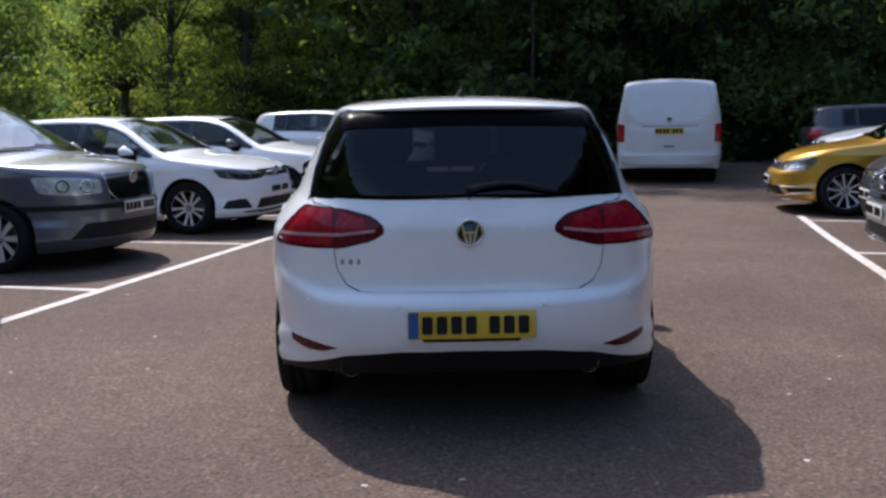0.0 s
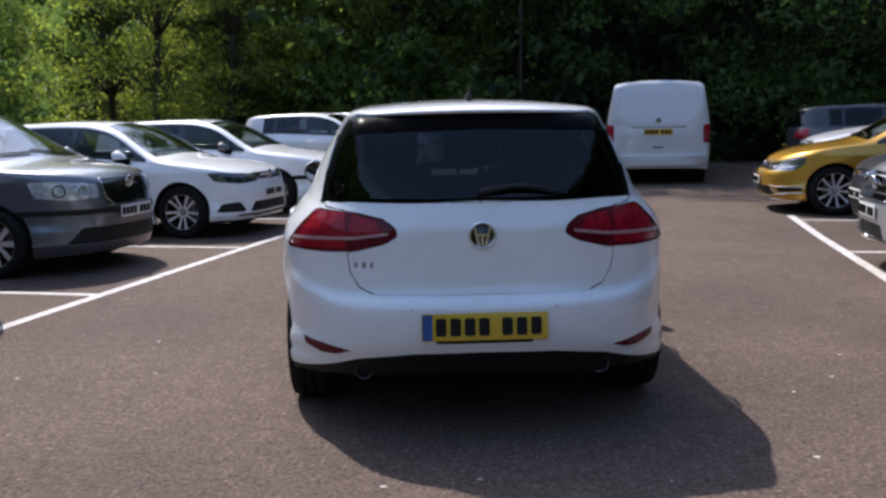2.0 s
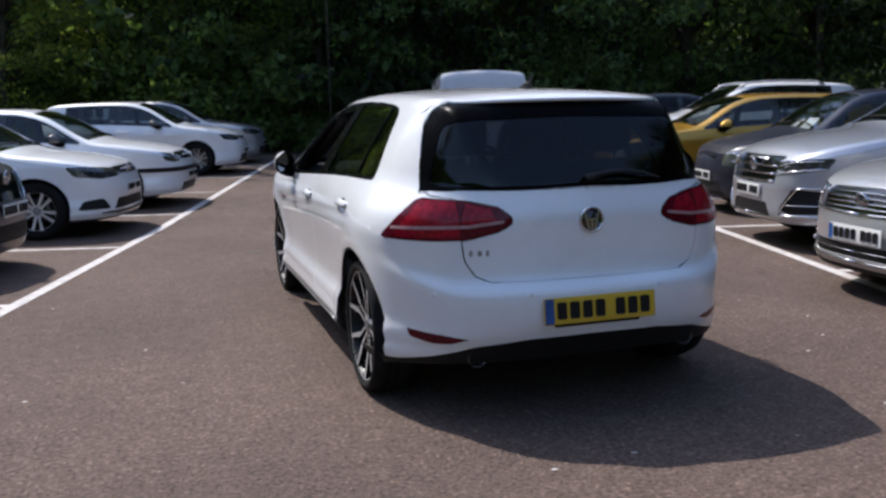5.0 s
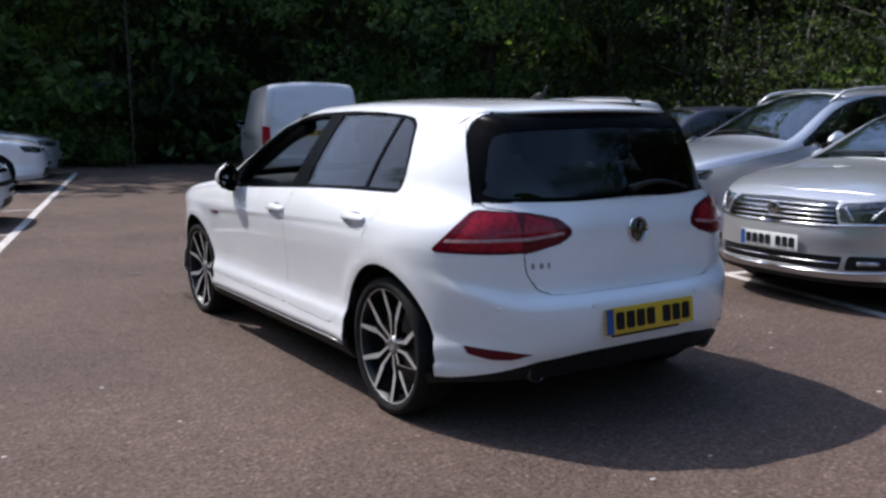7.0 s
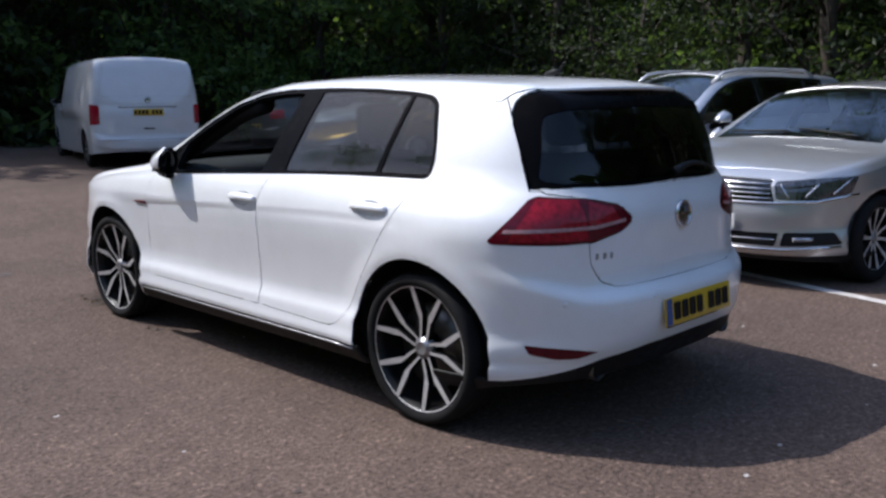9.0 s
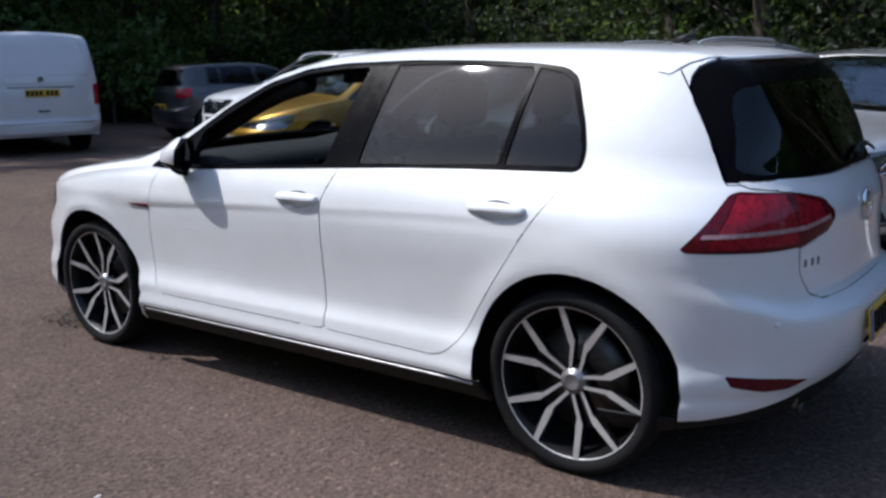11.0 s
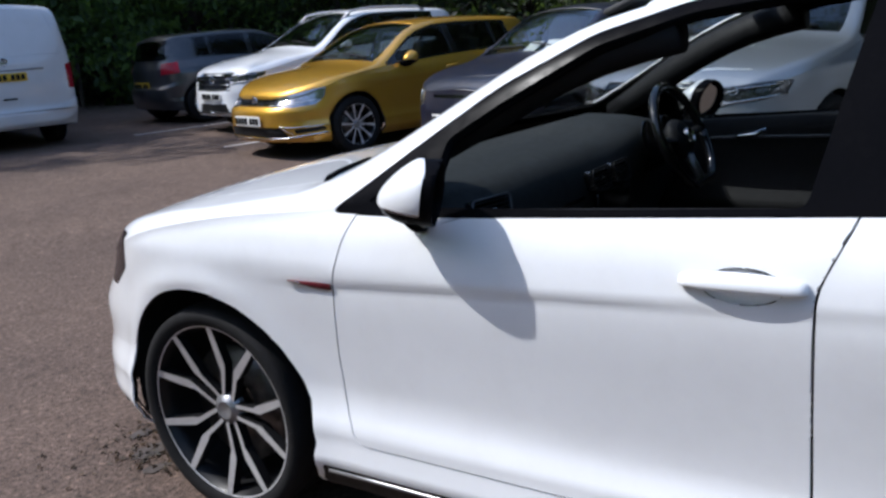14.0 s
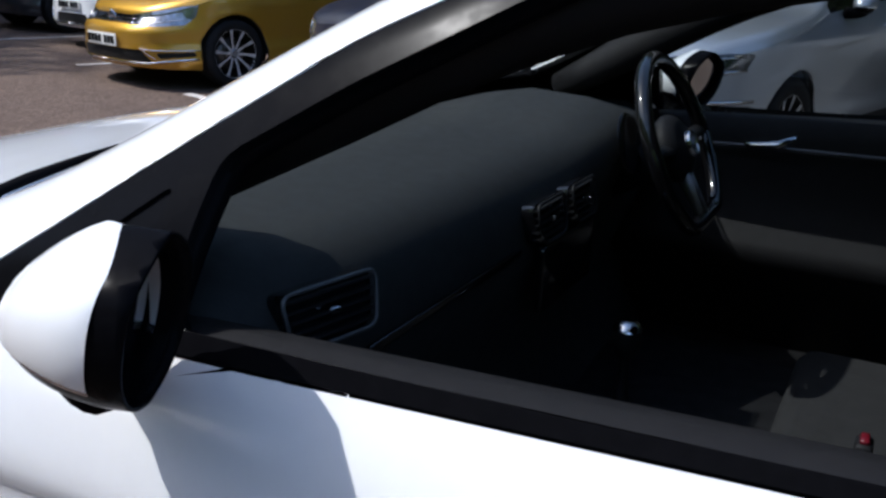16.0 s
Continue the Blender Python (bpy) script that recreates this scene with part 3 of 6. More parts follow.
def mirror_housing(root, at, side, shell, scale=1.0):
    """A door mirror: a painted shell with a bright lower edge, a dark foot and frame, and the glass that looks back."""
    def blob(grow, front, back):
        bm = bmesh.new()
        g = bmesh.ops.create_uvsphere(bm, u_segments=36, v_segments=24, radius=1.0)
        for v in g["verts"]:
            x, y, z = v.co
            out = math.copysign(abs(x) ** 0.85, x)
            high = math.copysign(abs(z) ** 0.85, z)
            y = y * front if y > 0 else y * back
            taper = 1 - 0.16 * max(0, -out * side) - 0.10 * max(0, high) - max(0, out * side) * (0.30 * max(0, high) + 0.06)
            y *= 1 - 0.42 * max(0, out * side) ** 1.5
            ahead = max(0.0, y) / 0.108
            v.co = Vector((out * 0.074 * grow * (1 - 0.12 * max(0, high)), y - 0.022 * out * side, high * 0.083 * grow * taper * (1 - 0.30 * ahead) + 0.006 * out * side - 0.026 * ahead ** 1.2))
        return bm
    def clip(bm, co, no):
        bmesh.ops.bisect_plane(bm, geom=bm.verts[:] + bm.edges[:] + bm.faces[:], plane_co=co, plane_no=no, clear_inner=True)
        return bm
    m = Matrix.Translation(at) @ Matrix.Rotation(radians(-side * 17), 4, "Z") @ Matrix.Scale(scale, 4)
    back = (0.10 * side, 1, 0.20)
    bm = clip(clip(blob(1.0, 0.108, 0.05), (0, -0.012, 0), back), (0, 0, -0.040), (0, -0.12, 1))
    shell_ob = part("mirror_shell", bm, shell, root, "painted door mirror shell")
    shell_ob.matrix_basis = m
    bm = clip(blob(0.978, 0.102, 0.20), (0, -0.040, 0), back)
    edge = [e for e in bm.edges if e.is_boundary]
    got = bmesh.ops.extrude_edge_only(bm, edges=edge)
    rim = [v for v in got["geom"] if isinstance(v, bmesh.types.BMVert)]
    mid = sum((v.co for v in rim), Vector()) / len(rim)
    for v in rim:
        v.co = mid + (v.co - mid) * 0.95
    got = bmesh.ops.extrude_edge_only(bm, edges=[e for e in bm.edges if e.is_boundary])
    rim = [v for v in got["geom"] if isinstance(v, bmesh.types.BMVert)]
    for v in rim:
        v.co += Vector((0, 0.014, 0))
    ring = sorted((v.co.copy() for v in rim), key=lambda c: math.atan2(c.z - mid.z, c.x - mid.x))
    pane = bmesh.new()
    spin = Matrix.Rotation(radians(-side * 7), 3, "Z")
    pane.faces.new([pane.verts.new(mid + Vector((0, 0.016, 0)) + spin @ ((c - mid) * 0.90)) for c in ring])
    part("mirror_frame", bm, "trim_black", shell_ob)
    part("mirror_glass", pane, "mirror", shell_ob, smooth=False)
    bm = clip(clip(clip(blob(0.992, 0.105, 0.05), (0, 0, -0.039), (0, 0.12, -1)), (0, 0, -0.046), (0, -0.12, 1)), (0, -0.012, 0), back)
    part("mirror_indicator", bm, "lamp", shell_ob)
    bm = bmesh.new()
    tube(bm, [(0.02 * side, 0.025, -0.060), (0.03 * -side, 0.035, -0.070), (0.07 * -side, 0.050, -0.074), (0.115 * -side, 0.070, -0.072)], [0.030, 0.042, 0.044, 0.046], 14, 0.55)
    part("mirror_foot", bm, "trim_black", shell_ob)
    return shell_ob


def door_handle(root, skin, y, z, side, mat, length=0.215, hollow=True):
    """A bar handle over a hollow, with a bright escutcheon at its rear end."""
    x = skin.drop((-2, y, z), (1, 0, 0)).x
    bm = bmesh.new()
    n = 14
    path = [(0, (k / n - 0.5) * length, 0) for k in range(n + 1)]
    path = [(-0.005 - 0.012 * math.sin(math.pi * k / n) ** 0.6, p[1], 0.004 * math.sin(math.pi * k / n)) for k, p in enumerate(path)]
    tube(bm, path, [0.009 + 0.007 * math.sin(math.pi * k / n) ** 0.5 for k in range(n + 1)], 12, 0.55)
    for v in bm.verts:
        v.co.z *= 1.35
    h = part("door_handle", bm, mat, root)
    h.matrix_basis = Matrix.Translation((-side * x, y, z)) @ Matrix.Diagonal((-side, 1, 1, 1))
    if not hollow:
        return h
    bm = bmesh.new()
    g = bmesh.ops.create_uvsphere(bm, u_segments=18, v_segments=10, radius=1)
    for v in g["verts"]:
        v.co = Vector((v.co.x * 0.006, v.co.y * 0.058, v.co.z * 0.026 - 0.012))
    part("handle_recess", bm, mat, h)
    return h


def seat(root, at, cloth="cloth", bench=False):
    """A car seat: cushion, backrest with bolsters, headrest on posts."""
    w = 0.60 if bench else 0.25
    bm = box(bmesh.new(), (-w, -0.25, -0.09), (w, 0.27, 0.07), 0.045, 3)
    s = part("seat", bm, cloth, root)
    s.matrix_basis = Matrix.Translation(at)
    bm = box(bmesh.new(), (-w, -0.10, 0), (w, 0.05, 0.60), 0.05, 3)
    for v in bm.verts:
        t = v.co.z / 0.6
        v.co.x *= 1 - 0.16 * t * (not bench)
        v.co.y += -0.22 * t
        if v.co.y > 0 - 0.22 * t and abs(v.co.x) > w * 0.7 and not bench:
            v.co.y += 0.045
    b = part("backrest", bm, cloth, s)
    b.matrix_basis = Matrix.Translation((0, -0.20, 0.05))
    for x in ((-0.38, 0, 0.38) if bench else (0,)):
        bm = box(bmesh.new(), (x - 0.13, -0.05, 0), (x + 0.13, 0.05, 0.19), 0.04, 3)
        h = part("headrest", bm, cloth, s)
        h.matrix_basis = Matrix.Translation((0, -0.445, 0.69))
        for dx in (-0.06, 0.06):
            bm = tube(bmesh.new(), [(x + dx, -0.44, 0.60), (x + dx, -0.445, 0.74)], 0.007, 8)
            part("headrest_post", bm, "chrome", s)
    return s


def steering_wheel(root, at, detail=True):
    bm = bmesh.new()
    ring = [(0.183 * math.cos(a), 0, 0.178 * math.sin(a)) for a in (2 * math.pi * k / 40 for k in range(41))]
    ring = [(x, 0, max(z, -0.150)) for x, _, z in ring]
    tube(bm, ring, 0.0155, 10)
    w = part("steering_wheel", bm, "gloss_black", root, "black leather steering wheel")
    w.matrix_basis = Matrix.Translation(at) @ Matrix.Rotation(radians(-24), 4, "X")
    bm = bmesh.new()
    g = bmesh.ops.create_uvsphere(bm, u_segments=20, v_segments=12, radius=1)
    for v in g["verts"]:
        v.co = Vector((v.co.x * 0.078, v.co.y * 0.035 + 0.015, v.co.z * 0.068))
    part("airbag_cover", bm, "cabin", w)
    for path in ([(-0.06, 0.01, 0.005), (-0.17, 0, 0.012)], [(0.06, 0.01, 0.005), (0.17, 0, 0.012)], [(-0.012, 0.01, -0.05), (-0.016, 0, -0.145)], [(0.012, 0.01, -0.05), (0.016, 0, -0.145)]):
        bm = tube(bmesh.new(), path, [0.020, 0.013], 8, 0.5)
        part("spoke", bm, "alloy_grey" if abs(path[0][0]) < 0.03 else "cabin", w)
    badge(w, (0, -0.022, 0.0), 0, 0.026)
    bm = tube(bmesh.new(), [(0, 0.03, 0), (0, 0.16, -0.01)], 0.05, 14)
    part("column", bm, "cabin", w)
    return w


def cabin(root, s, right_hand=True, wheel_at=None):
    """Seats, dashboard and steering wheel of a parked car."""
    y0 = s["dash"]
    W = s["half"] - 0.20
    zf = s.get("floor", 0.32)
    side = 0.36
    for x in (-side, side):
        seat(root, (x, y0 - 0.95, zf + 0.16))
    seat(root, (0, y0 - 1.66, zf + 0.12), bench=True)
    bm = box(bmesh.new(), (-W, y0 - 0.05, zf + 0.26), (W, y0 + 0.42, s["dash_top"]), 0.05, 3)
    part("dashboard", bm, "cabin", root)
    steering_wheel(root, wheel_at or (side, y0 - 0.20, s["dash_top"] - 0.06))


# ---- one car from its numbers ----
BODY, HOLE, FRAME, GLASS_F, GLASS_R, GLASS_Q, DOOR_F, DOOR_R, SCREEN, BACKLIGHT, HEADLAMP, GRILLE, LOWER, TAIL, SKIRT, BUMPER, HOOD, GATE, TRIM, TAIL_IN, FOG, GLASS_T, CHROME_STRIP, DIFFUSER, REFLECTOR, STRIPE, TAIL_HOT, TAIL_IN_HOT, STRIPE_IN, COWL, RECESS, RECESS_R, FRIT_SHADE = range(33)
INNER = {BODY, FRAME, DOOR_F, DOOR_R, HOOD, GATE, BUMPER, SKIRT, TRIM, TAIL, TAIL_IN, HEADLAMP, GRILLE, LOWER, FOG, CHROME_STRIP, DIFFUSER, REFLECTOR, STRIPE, TAIL_HOT, TAIL_IN_HOT, STRIPE_IN, COWL}


def underside(root, s):
    """The floor pan, the wheel wells and the dark underbody of a car."""
    hub_r, hub_f = s["hubs"]
    W, a = s["half"], s["arch"]
    bm = bmesh.new()
    z = s["bottom"][0][1] + 0.05
    box(bm, (-W + 0.33, 0.34, z), (W - 0.33, s["length"] - 0.40, z + 0.14), 0.02, 1)
    pan = part("underbody", bm, "black", root)
    for sg in (-1, 1):
        bm = box(bmesh.new(), (sg * (W - 0.08) if sg < 0 else W - 0.335, hub_r + a, z), (sg * (W - 0.08) if sg > 0 else -W + 0.335, hub_f - a, z + 0.10), 0.02, 1)
        part("floor_panel", bm, "black", pan)
    for hub in s["hubs"]:
        for side in (-1, 1):
            bm = bmesh.new()
            n, ri = 26, a + 0.006
            rows = []
            for k in range(n + 1):
                t = math.pi * (k / n * 1.16 - 0.08)
                p = (hub + ri * math.cos(t), s["wheel"] + ri * math.sin(t))
                rows.append([bm.verts.new((side * x, *p)) for x in (W - 0.055, W - 0.36)])
            cen = [bm.verts.new((side * (W - 0.36), hub, s["wheel"]))]
            for p, q in zip(rows, rows[1:]):
                bm.faces.new((p[0], q[0], q[1], p[1]))
                bm.faces.new((p[1], q[1], cen[0]))
            part("wheel_arch_liner", bm, "black", pan)


def plain_car(name, label, s, paint_key, wheel_style=("ten", "alloy_grey", 0.215), place=None, plates="plate_white", group=""):
    """A parked car that is seen from some metres off."""
    root = thing(name, label, "car", group)
    k = Skin(s)
    L, W, H = s["length"], s["half"], s["height"]
    hr, hf = s["hubs"]
    ya, yb, yc, yd = s["pillars"]           # foot of the windscreen pillar, door gap, rear door's end, end of the side glass
    edge = lambda y: k.top(y) - k.crown(y) - 0.045
    low = lambda y: k.belt(y) + 0.012
    n = 14
    ys = [yd + (ya - yd) * j / n for j in range(n + 1)]
    upper = [(y, max(edge(y), low(y) + 0.004)) for y in ys]
    band = [(y, low(y)) for y in ys] + upper[::-1]
    band = [p for j, p in enumerate(band) if j == 0 or math.hypot(p[0] - band[j - 1][0], p[1] - band[j - 1][1]) > 0.004]
    sill = k.bottom(L / 2) + 0.10
    k.cut(DOOR_F, "side", rounded([(yb, sill), (ya + 0.02, sill), (ya + 0.03, 0.6), (ya - 0.02, k.belt(ya) - 0.01), (yb, k.belt(yb))], 0.05))
    k.cut(DOOR_R, "side", rounded([(hr + s["arch"] + 0.02, sill), (yb, sill), (yb, k.belt(yb)), (yc, k.belt(yc)), (hr + s["arch"] * 0.55, s["wheel"] + s["arch"] * 0.9)], 0.05))
    k.cut(FRAME, "side", band)

    def pane(y0, y1, tag):
        pts = [(y, low(y) + 0.022) for y in np.linspace(y0, y1, 7)]
        pts += [(y, max(edge(y) - 0.022, low(y) + 0.026)) for y in np.linspace(y1, y0, 7)]
        k.cut(tag, "side", pts)
    pane(yb + 0.05, ya - 0.16, GLASS_F)
    pane(yc + 0.03, yb - 0.05, GLASS_R)
    pane(yd + 0.04, yc - 0.02, GLASS_Q)
    for hub in s["hubs"]:
        k.cut(HOLE, "side", circle(hub, s["wheel"], s["arch"], 30))
    if s.get("skirt"):
        k.cut(SKIRT, "side", [(hr + s["arch"] * 0.8, 0.0), (hf - s["arch"] * 0.8, 0.0), (hf - s["arch"] * 0.8, sill - 0.01), (hr + s["arch"] * 0.8, sill - 0.01)])
    cowl, head = s["screen"]
    wide = lambda y: W * 0.985 - 0.45 * (k.top(y) - k.crown(y) - k.belt(y)) - 0.155
    pts = [(-wide(y), y) for y in np.linspace(head, cowl, 8)]
    k.cut(SCREEN, "top", pts + [(0.1, cowl), (0.1, head)])
    k.cut(HOOD, "top", [(-W * 0.80, cowl - 0.02), (-W * 0.80, L - 0.62), (-W * 0.66, L - 0.30), (0.1, L - 0.22), (0.1, cowl + 0.03), (-W * 0.5, cowl + 0.0)])
    if "gate" in s:
        g = s["gate"]
        k.cut(GATE, "rear", rounded([(0.1, g["low"]), (-g["wide"] * 0.8, g["low"]), (-g["wide"], g["low"] + 0.14), (-g["wide"], g["belt"]), (-g["wide"] * 0.80, g["top"]), (0.1, g["top"] + 0.02)], 0.04))
        k.cut(BACKLIGHT, "rear", rounded([(0.1, g["belt"] + 0.01), (-g["wide"] * 0.93, g["belt"] + 0.01), (-g["wide"] * 0.78, g["top"] - 0.03), (0.1, g["top"] - 0.02)], 0.04))
    for tag, view, pts in s.get("cuts", ()):
        k.cut(tag, view, pts, where=(lambda c: c.y > L * 0.62) if view == "front" else None)
    add = k.add
    add(root, "body", {BODY, BUMPER}, paint_key, "both", gap=0.001)
    for tag, nm, mat, off in ((FOG, "fog_lamp_panel", "black", -0.008), (TRIM, "bumper_strip", "black", 0.010), (SKIRT, "side_skirt", "black", 0.002)):
        if any(f[k.tag] == tag for f in k.bm.faces):
            across = max(v.co.x for f in k.bm.faces if f[k.tag] == tag for v in f.verts) > -0.02
            for mode in ("left", "right") if tag in (FOG, SKIRT) or not across else ("both",):
                add(root, nm, tag, mat, mode, offset=off)
    for mode in ("left", "right"):
        add(root, "front_door", DOOR_F, paint_key, mode)
        add(root, "rear_door", DOOR_R, paint_key, mode)
        add(root, "window_frame", FRAME, "gloss_black", mode, offset=-0.002, gap=0)
        for tag, nm in ((GLASS_F, "front_window"), (GLASS_R, "rear_window"), (GLASS_Q, "quarter_window")):
            if any(f[k.tag] == tag for f in k.bm.faces):
                add(root, nm, tag, s.get("glass", "tint"), mode, offset=-0.006, gap=0, flange=0.004)
        if any(f[k.tag] == HEADLAMP for f in k.bm.faces):
            lamp = add(root, "headlamp", HEADLAMP, s.get("lamp_mat", "dark_lamp"), mode, flange=0.02)
            for j, (lx, lz, lr) in enumerate(s.get("lamp_rings", ())):
                sg = -1 if mode == "left" else 1
                hitp = k.drop((-lx, L + 1, lz), (0, -1, 0))
                if hitp:
                    o = part("lamp_ring", lathe(bmesh.new(), [(lr, 0.008), (lr * 0.92, -0.004), (lr * 0.7, 0.004), (lr * 0.5, 0.012)], 20, "y"), "gloss_black" if j % 2 else "chrome", lamp)
                    nrm = k.normal(hitp)
                    o.matrix_basis = Matrix.Translation((-sg * hitp.x, hitp.y + 0.001, hitp.z)) @ Vector((-sg * nrm.x, nrm.y, nrm.z)).to_track_quat("-Y", "Z").to_matrix().to_4x4()
        if any(f[k.tag] == TAIL for f in k.bm.faces):
            add(root, "tail_lamp", TAIL, "red_lens", mode, offset=0.004, flange=0.02)
    used = {f[k.tag] for f in k.bm.faces}
    for tag, nm, mat, off in ((SCREEN, "windscreen", s.get("screen_glass", "clear"), -0.003), (HOOD, "hood", paint_key, 0), (GATE, "tailgate", paint_key, 0), (BACKLIGHT, "rear_screen", s.get("back", s.get("glass", "tint")), -0.003),
                              (GRILLE, "grille", "gloss_black", -0.012), (LOWER, "lower_grille", "black", -0.012), (CHROME_STRIP, "chrome_strip", "chrome", 0.004), (STRIPE, "lower_bumper", "black", 0.002)):
        if tag in used:
            add(root, nm, tag, mat, "both", offset=off)
    add(root, "cabin_lining", INNER, "lining", "both", gap=0, flange=0, offset=-0.035)
    underside(root, s)
    wheels(root, s, wheel_style[2], wheel_style[0], wheel_style[1], [random.uniform(0, 6) for _ in range(4)])
    cabin(root, s)
    for side in (-1, 1):
        for y in s["handles"]:
            door_handle(root, k, y[0], y[1], side, s.get("handle", paint_key))
        mirror_housing(root, (side * (W + 0.035), ya - 0.30, k.belt(ya) + 0.085), side, s.get("mirror", paint_key))
    zp = s.get("plate_front", 0.46)
    p = k.drop((-0.02, L + 1, zp), (0, -1, 0))
    if p and plates:
        number_plate(root, (0, p.y + 0.012, zp), 180, "plate_white", band=s.get("band", False))
    zr = s.get("plate_rear")
    if zr:
        p = k.drop((-0.02, -1, zr), (0, 1, 0))
        number_plate(root, (0, p.y - 0.012, zr), 0, "plate_yellow", band=False)
    zb = s.get("badge_front")
    if zb:
        p = k.drop((-0.01, L + 1, zb), (0, -1, 0))
        badge(root, (0, p.y + 0.008, zb), 180, 0.062, tilt=s.get("badge_tilt", 12))
    zb = s.get("badge_rear")
    if zb:
        p = k.drop((-0.01, -1, zb), (0, 1, 0))
        badge(root, (0, p.y - 0.006, zb), 0, 0.055)
    for z, reach, tall, mat in s.get("rear_strips", ()):
        y = k.drop((-0.02, -1, z), (0, 1, 0)).y
        bm = box(bmesh.new(), (-reach, y - 0.010, z - tall), (reach, y + 0.02, z + tall), 0.004, 1)
        part("rear_handle" if reach < 0.2 else "handle_strip", bm, mat, root)
    for z, reach, r in s.get("bars", ()):
        pts = []
        for j in range(13):
            x = reach * (j / 6 - 1)
            hitp = k.drop((-max(abs(x), 1e-3), L + 1, z), (0, -1, 0))
            if hitp:
                pts.append((x, hitp.y - 0.002, z))
        if len(pts) > 3:
            part("grille_bar", tube(bmesh.new(), pts, r, 6), "chrome", root)
    for nm, mat, r, line in s.get("strips", ()):
        for sg in (-1, 1):
            pts = []
            for (x0, z0), (x1, z1) in zip(line, line[1:]):
                for j in range(5 if (x1, z1) != line[-1] else 6):
                    x, z = x0 + (x1 - x0) * j / 5, z0 + (z1 - z0) * j / 5
                    hitp = k.drop((-max(x, 1e-3), L + 1, z), (0, -1, 0))
                    if hitp:
                        pts.append((sg * x, hitp.y + 0.003, hitp.z))
            if len(pts) > 2:
                part(nm, tube(bmesh.new(), pts, r, 6), mat, root)
    if s.get("rails"):
        y0, y1, x0 = s["rails"]
        for side in (-1, 1):
            pts = []
            for j in range(11):
                y = y0 + (y1 - y0) * j / 10
                hitp = k.drop((-x0, y, 3), (0, 0, -1))
                pts.append((side * x0, y, hitp.z + (0.055 if 0 < j < 10 else 0.0)))
            part("roof_rail", tube(bmesh.new(), pts, 0.017, 8), "alloy", root)
    if s.get("wipers", True):
        for x0 in (-0.55, 0.05):
            pts = []
            for j in range(7):
                x = x0 + 0.55 * j / 6
                hitp = k.drop((-abs(x), cowl - 0.07 - 0.05 * j / 6 + 0.03 * abs(x), 3), (0, 0, -1))
                pts.append((x, hitp.y, hitp.z + 0.012))
            part("wiper", tube(bmesh.new(), pts, 0.009, 6), "black", root)
    k.bm.free()
    if place is not None:
        root.matrix_basis = place
    return root


def rise(u):
    """The height of the asphalt: level, then climbing gently towards the wood."""
    return 0.016 * min(max(u - 7.0, 0.0), 11.5)


def lane(u, v, heading):
    """A pose by metres along and across the lane; heading 1 faces across it to the right, -1 to the left, 0 along it."""
    a = radians(14.5)
    x, y = u * math.sin(a) + v * math.cos(a), u * math.cos(a) - v * math.sin(a)
    return Matrix.Translation((x, y, rise(u))) @ Matrix.Rotation(-a - heading * math.pi / 2, 4, "Z")


def nose_at(u, v, heading, length, askew=0):
    """A parked car's pose from where its nose stands, turned askew by some degrees."""
    return lane(u, v, heading) @ Matrix.Rotation(radians(askew), 4, "Z") @ Matrix.Translation((0, -length, 0))


RIDE = 0.025  # how far the body stands above the height it is drawn at


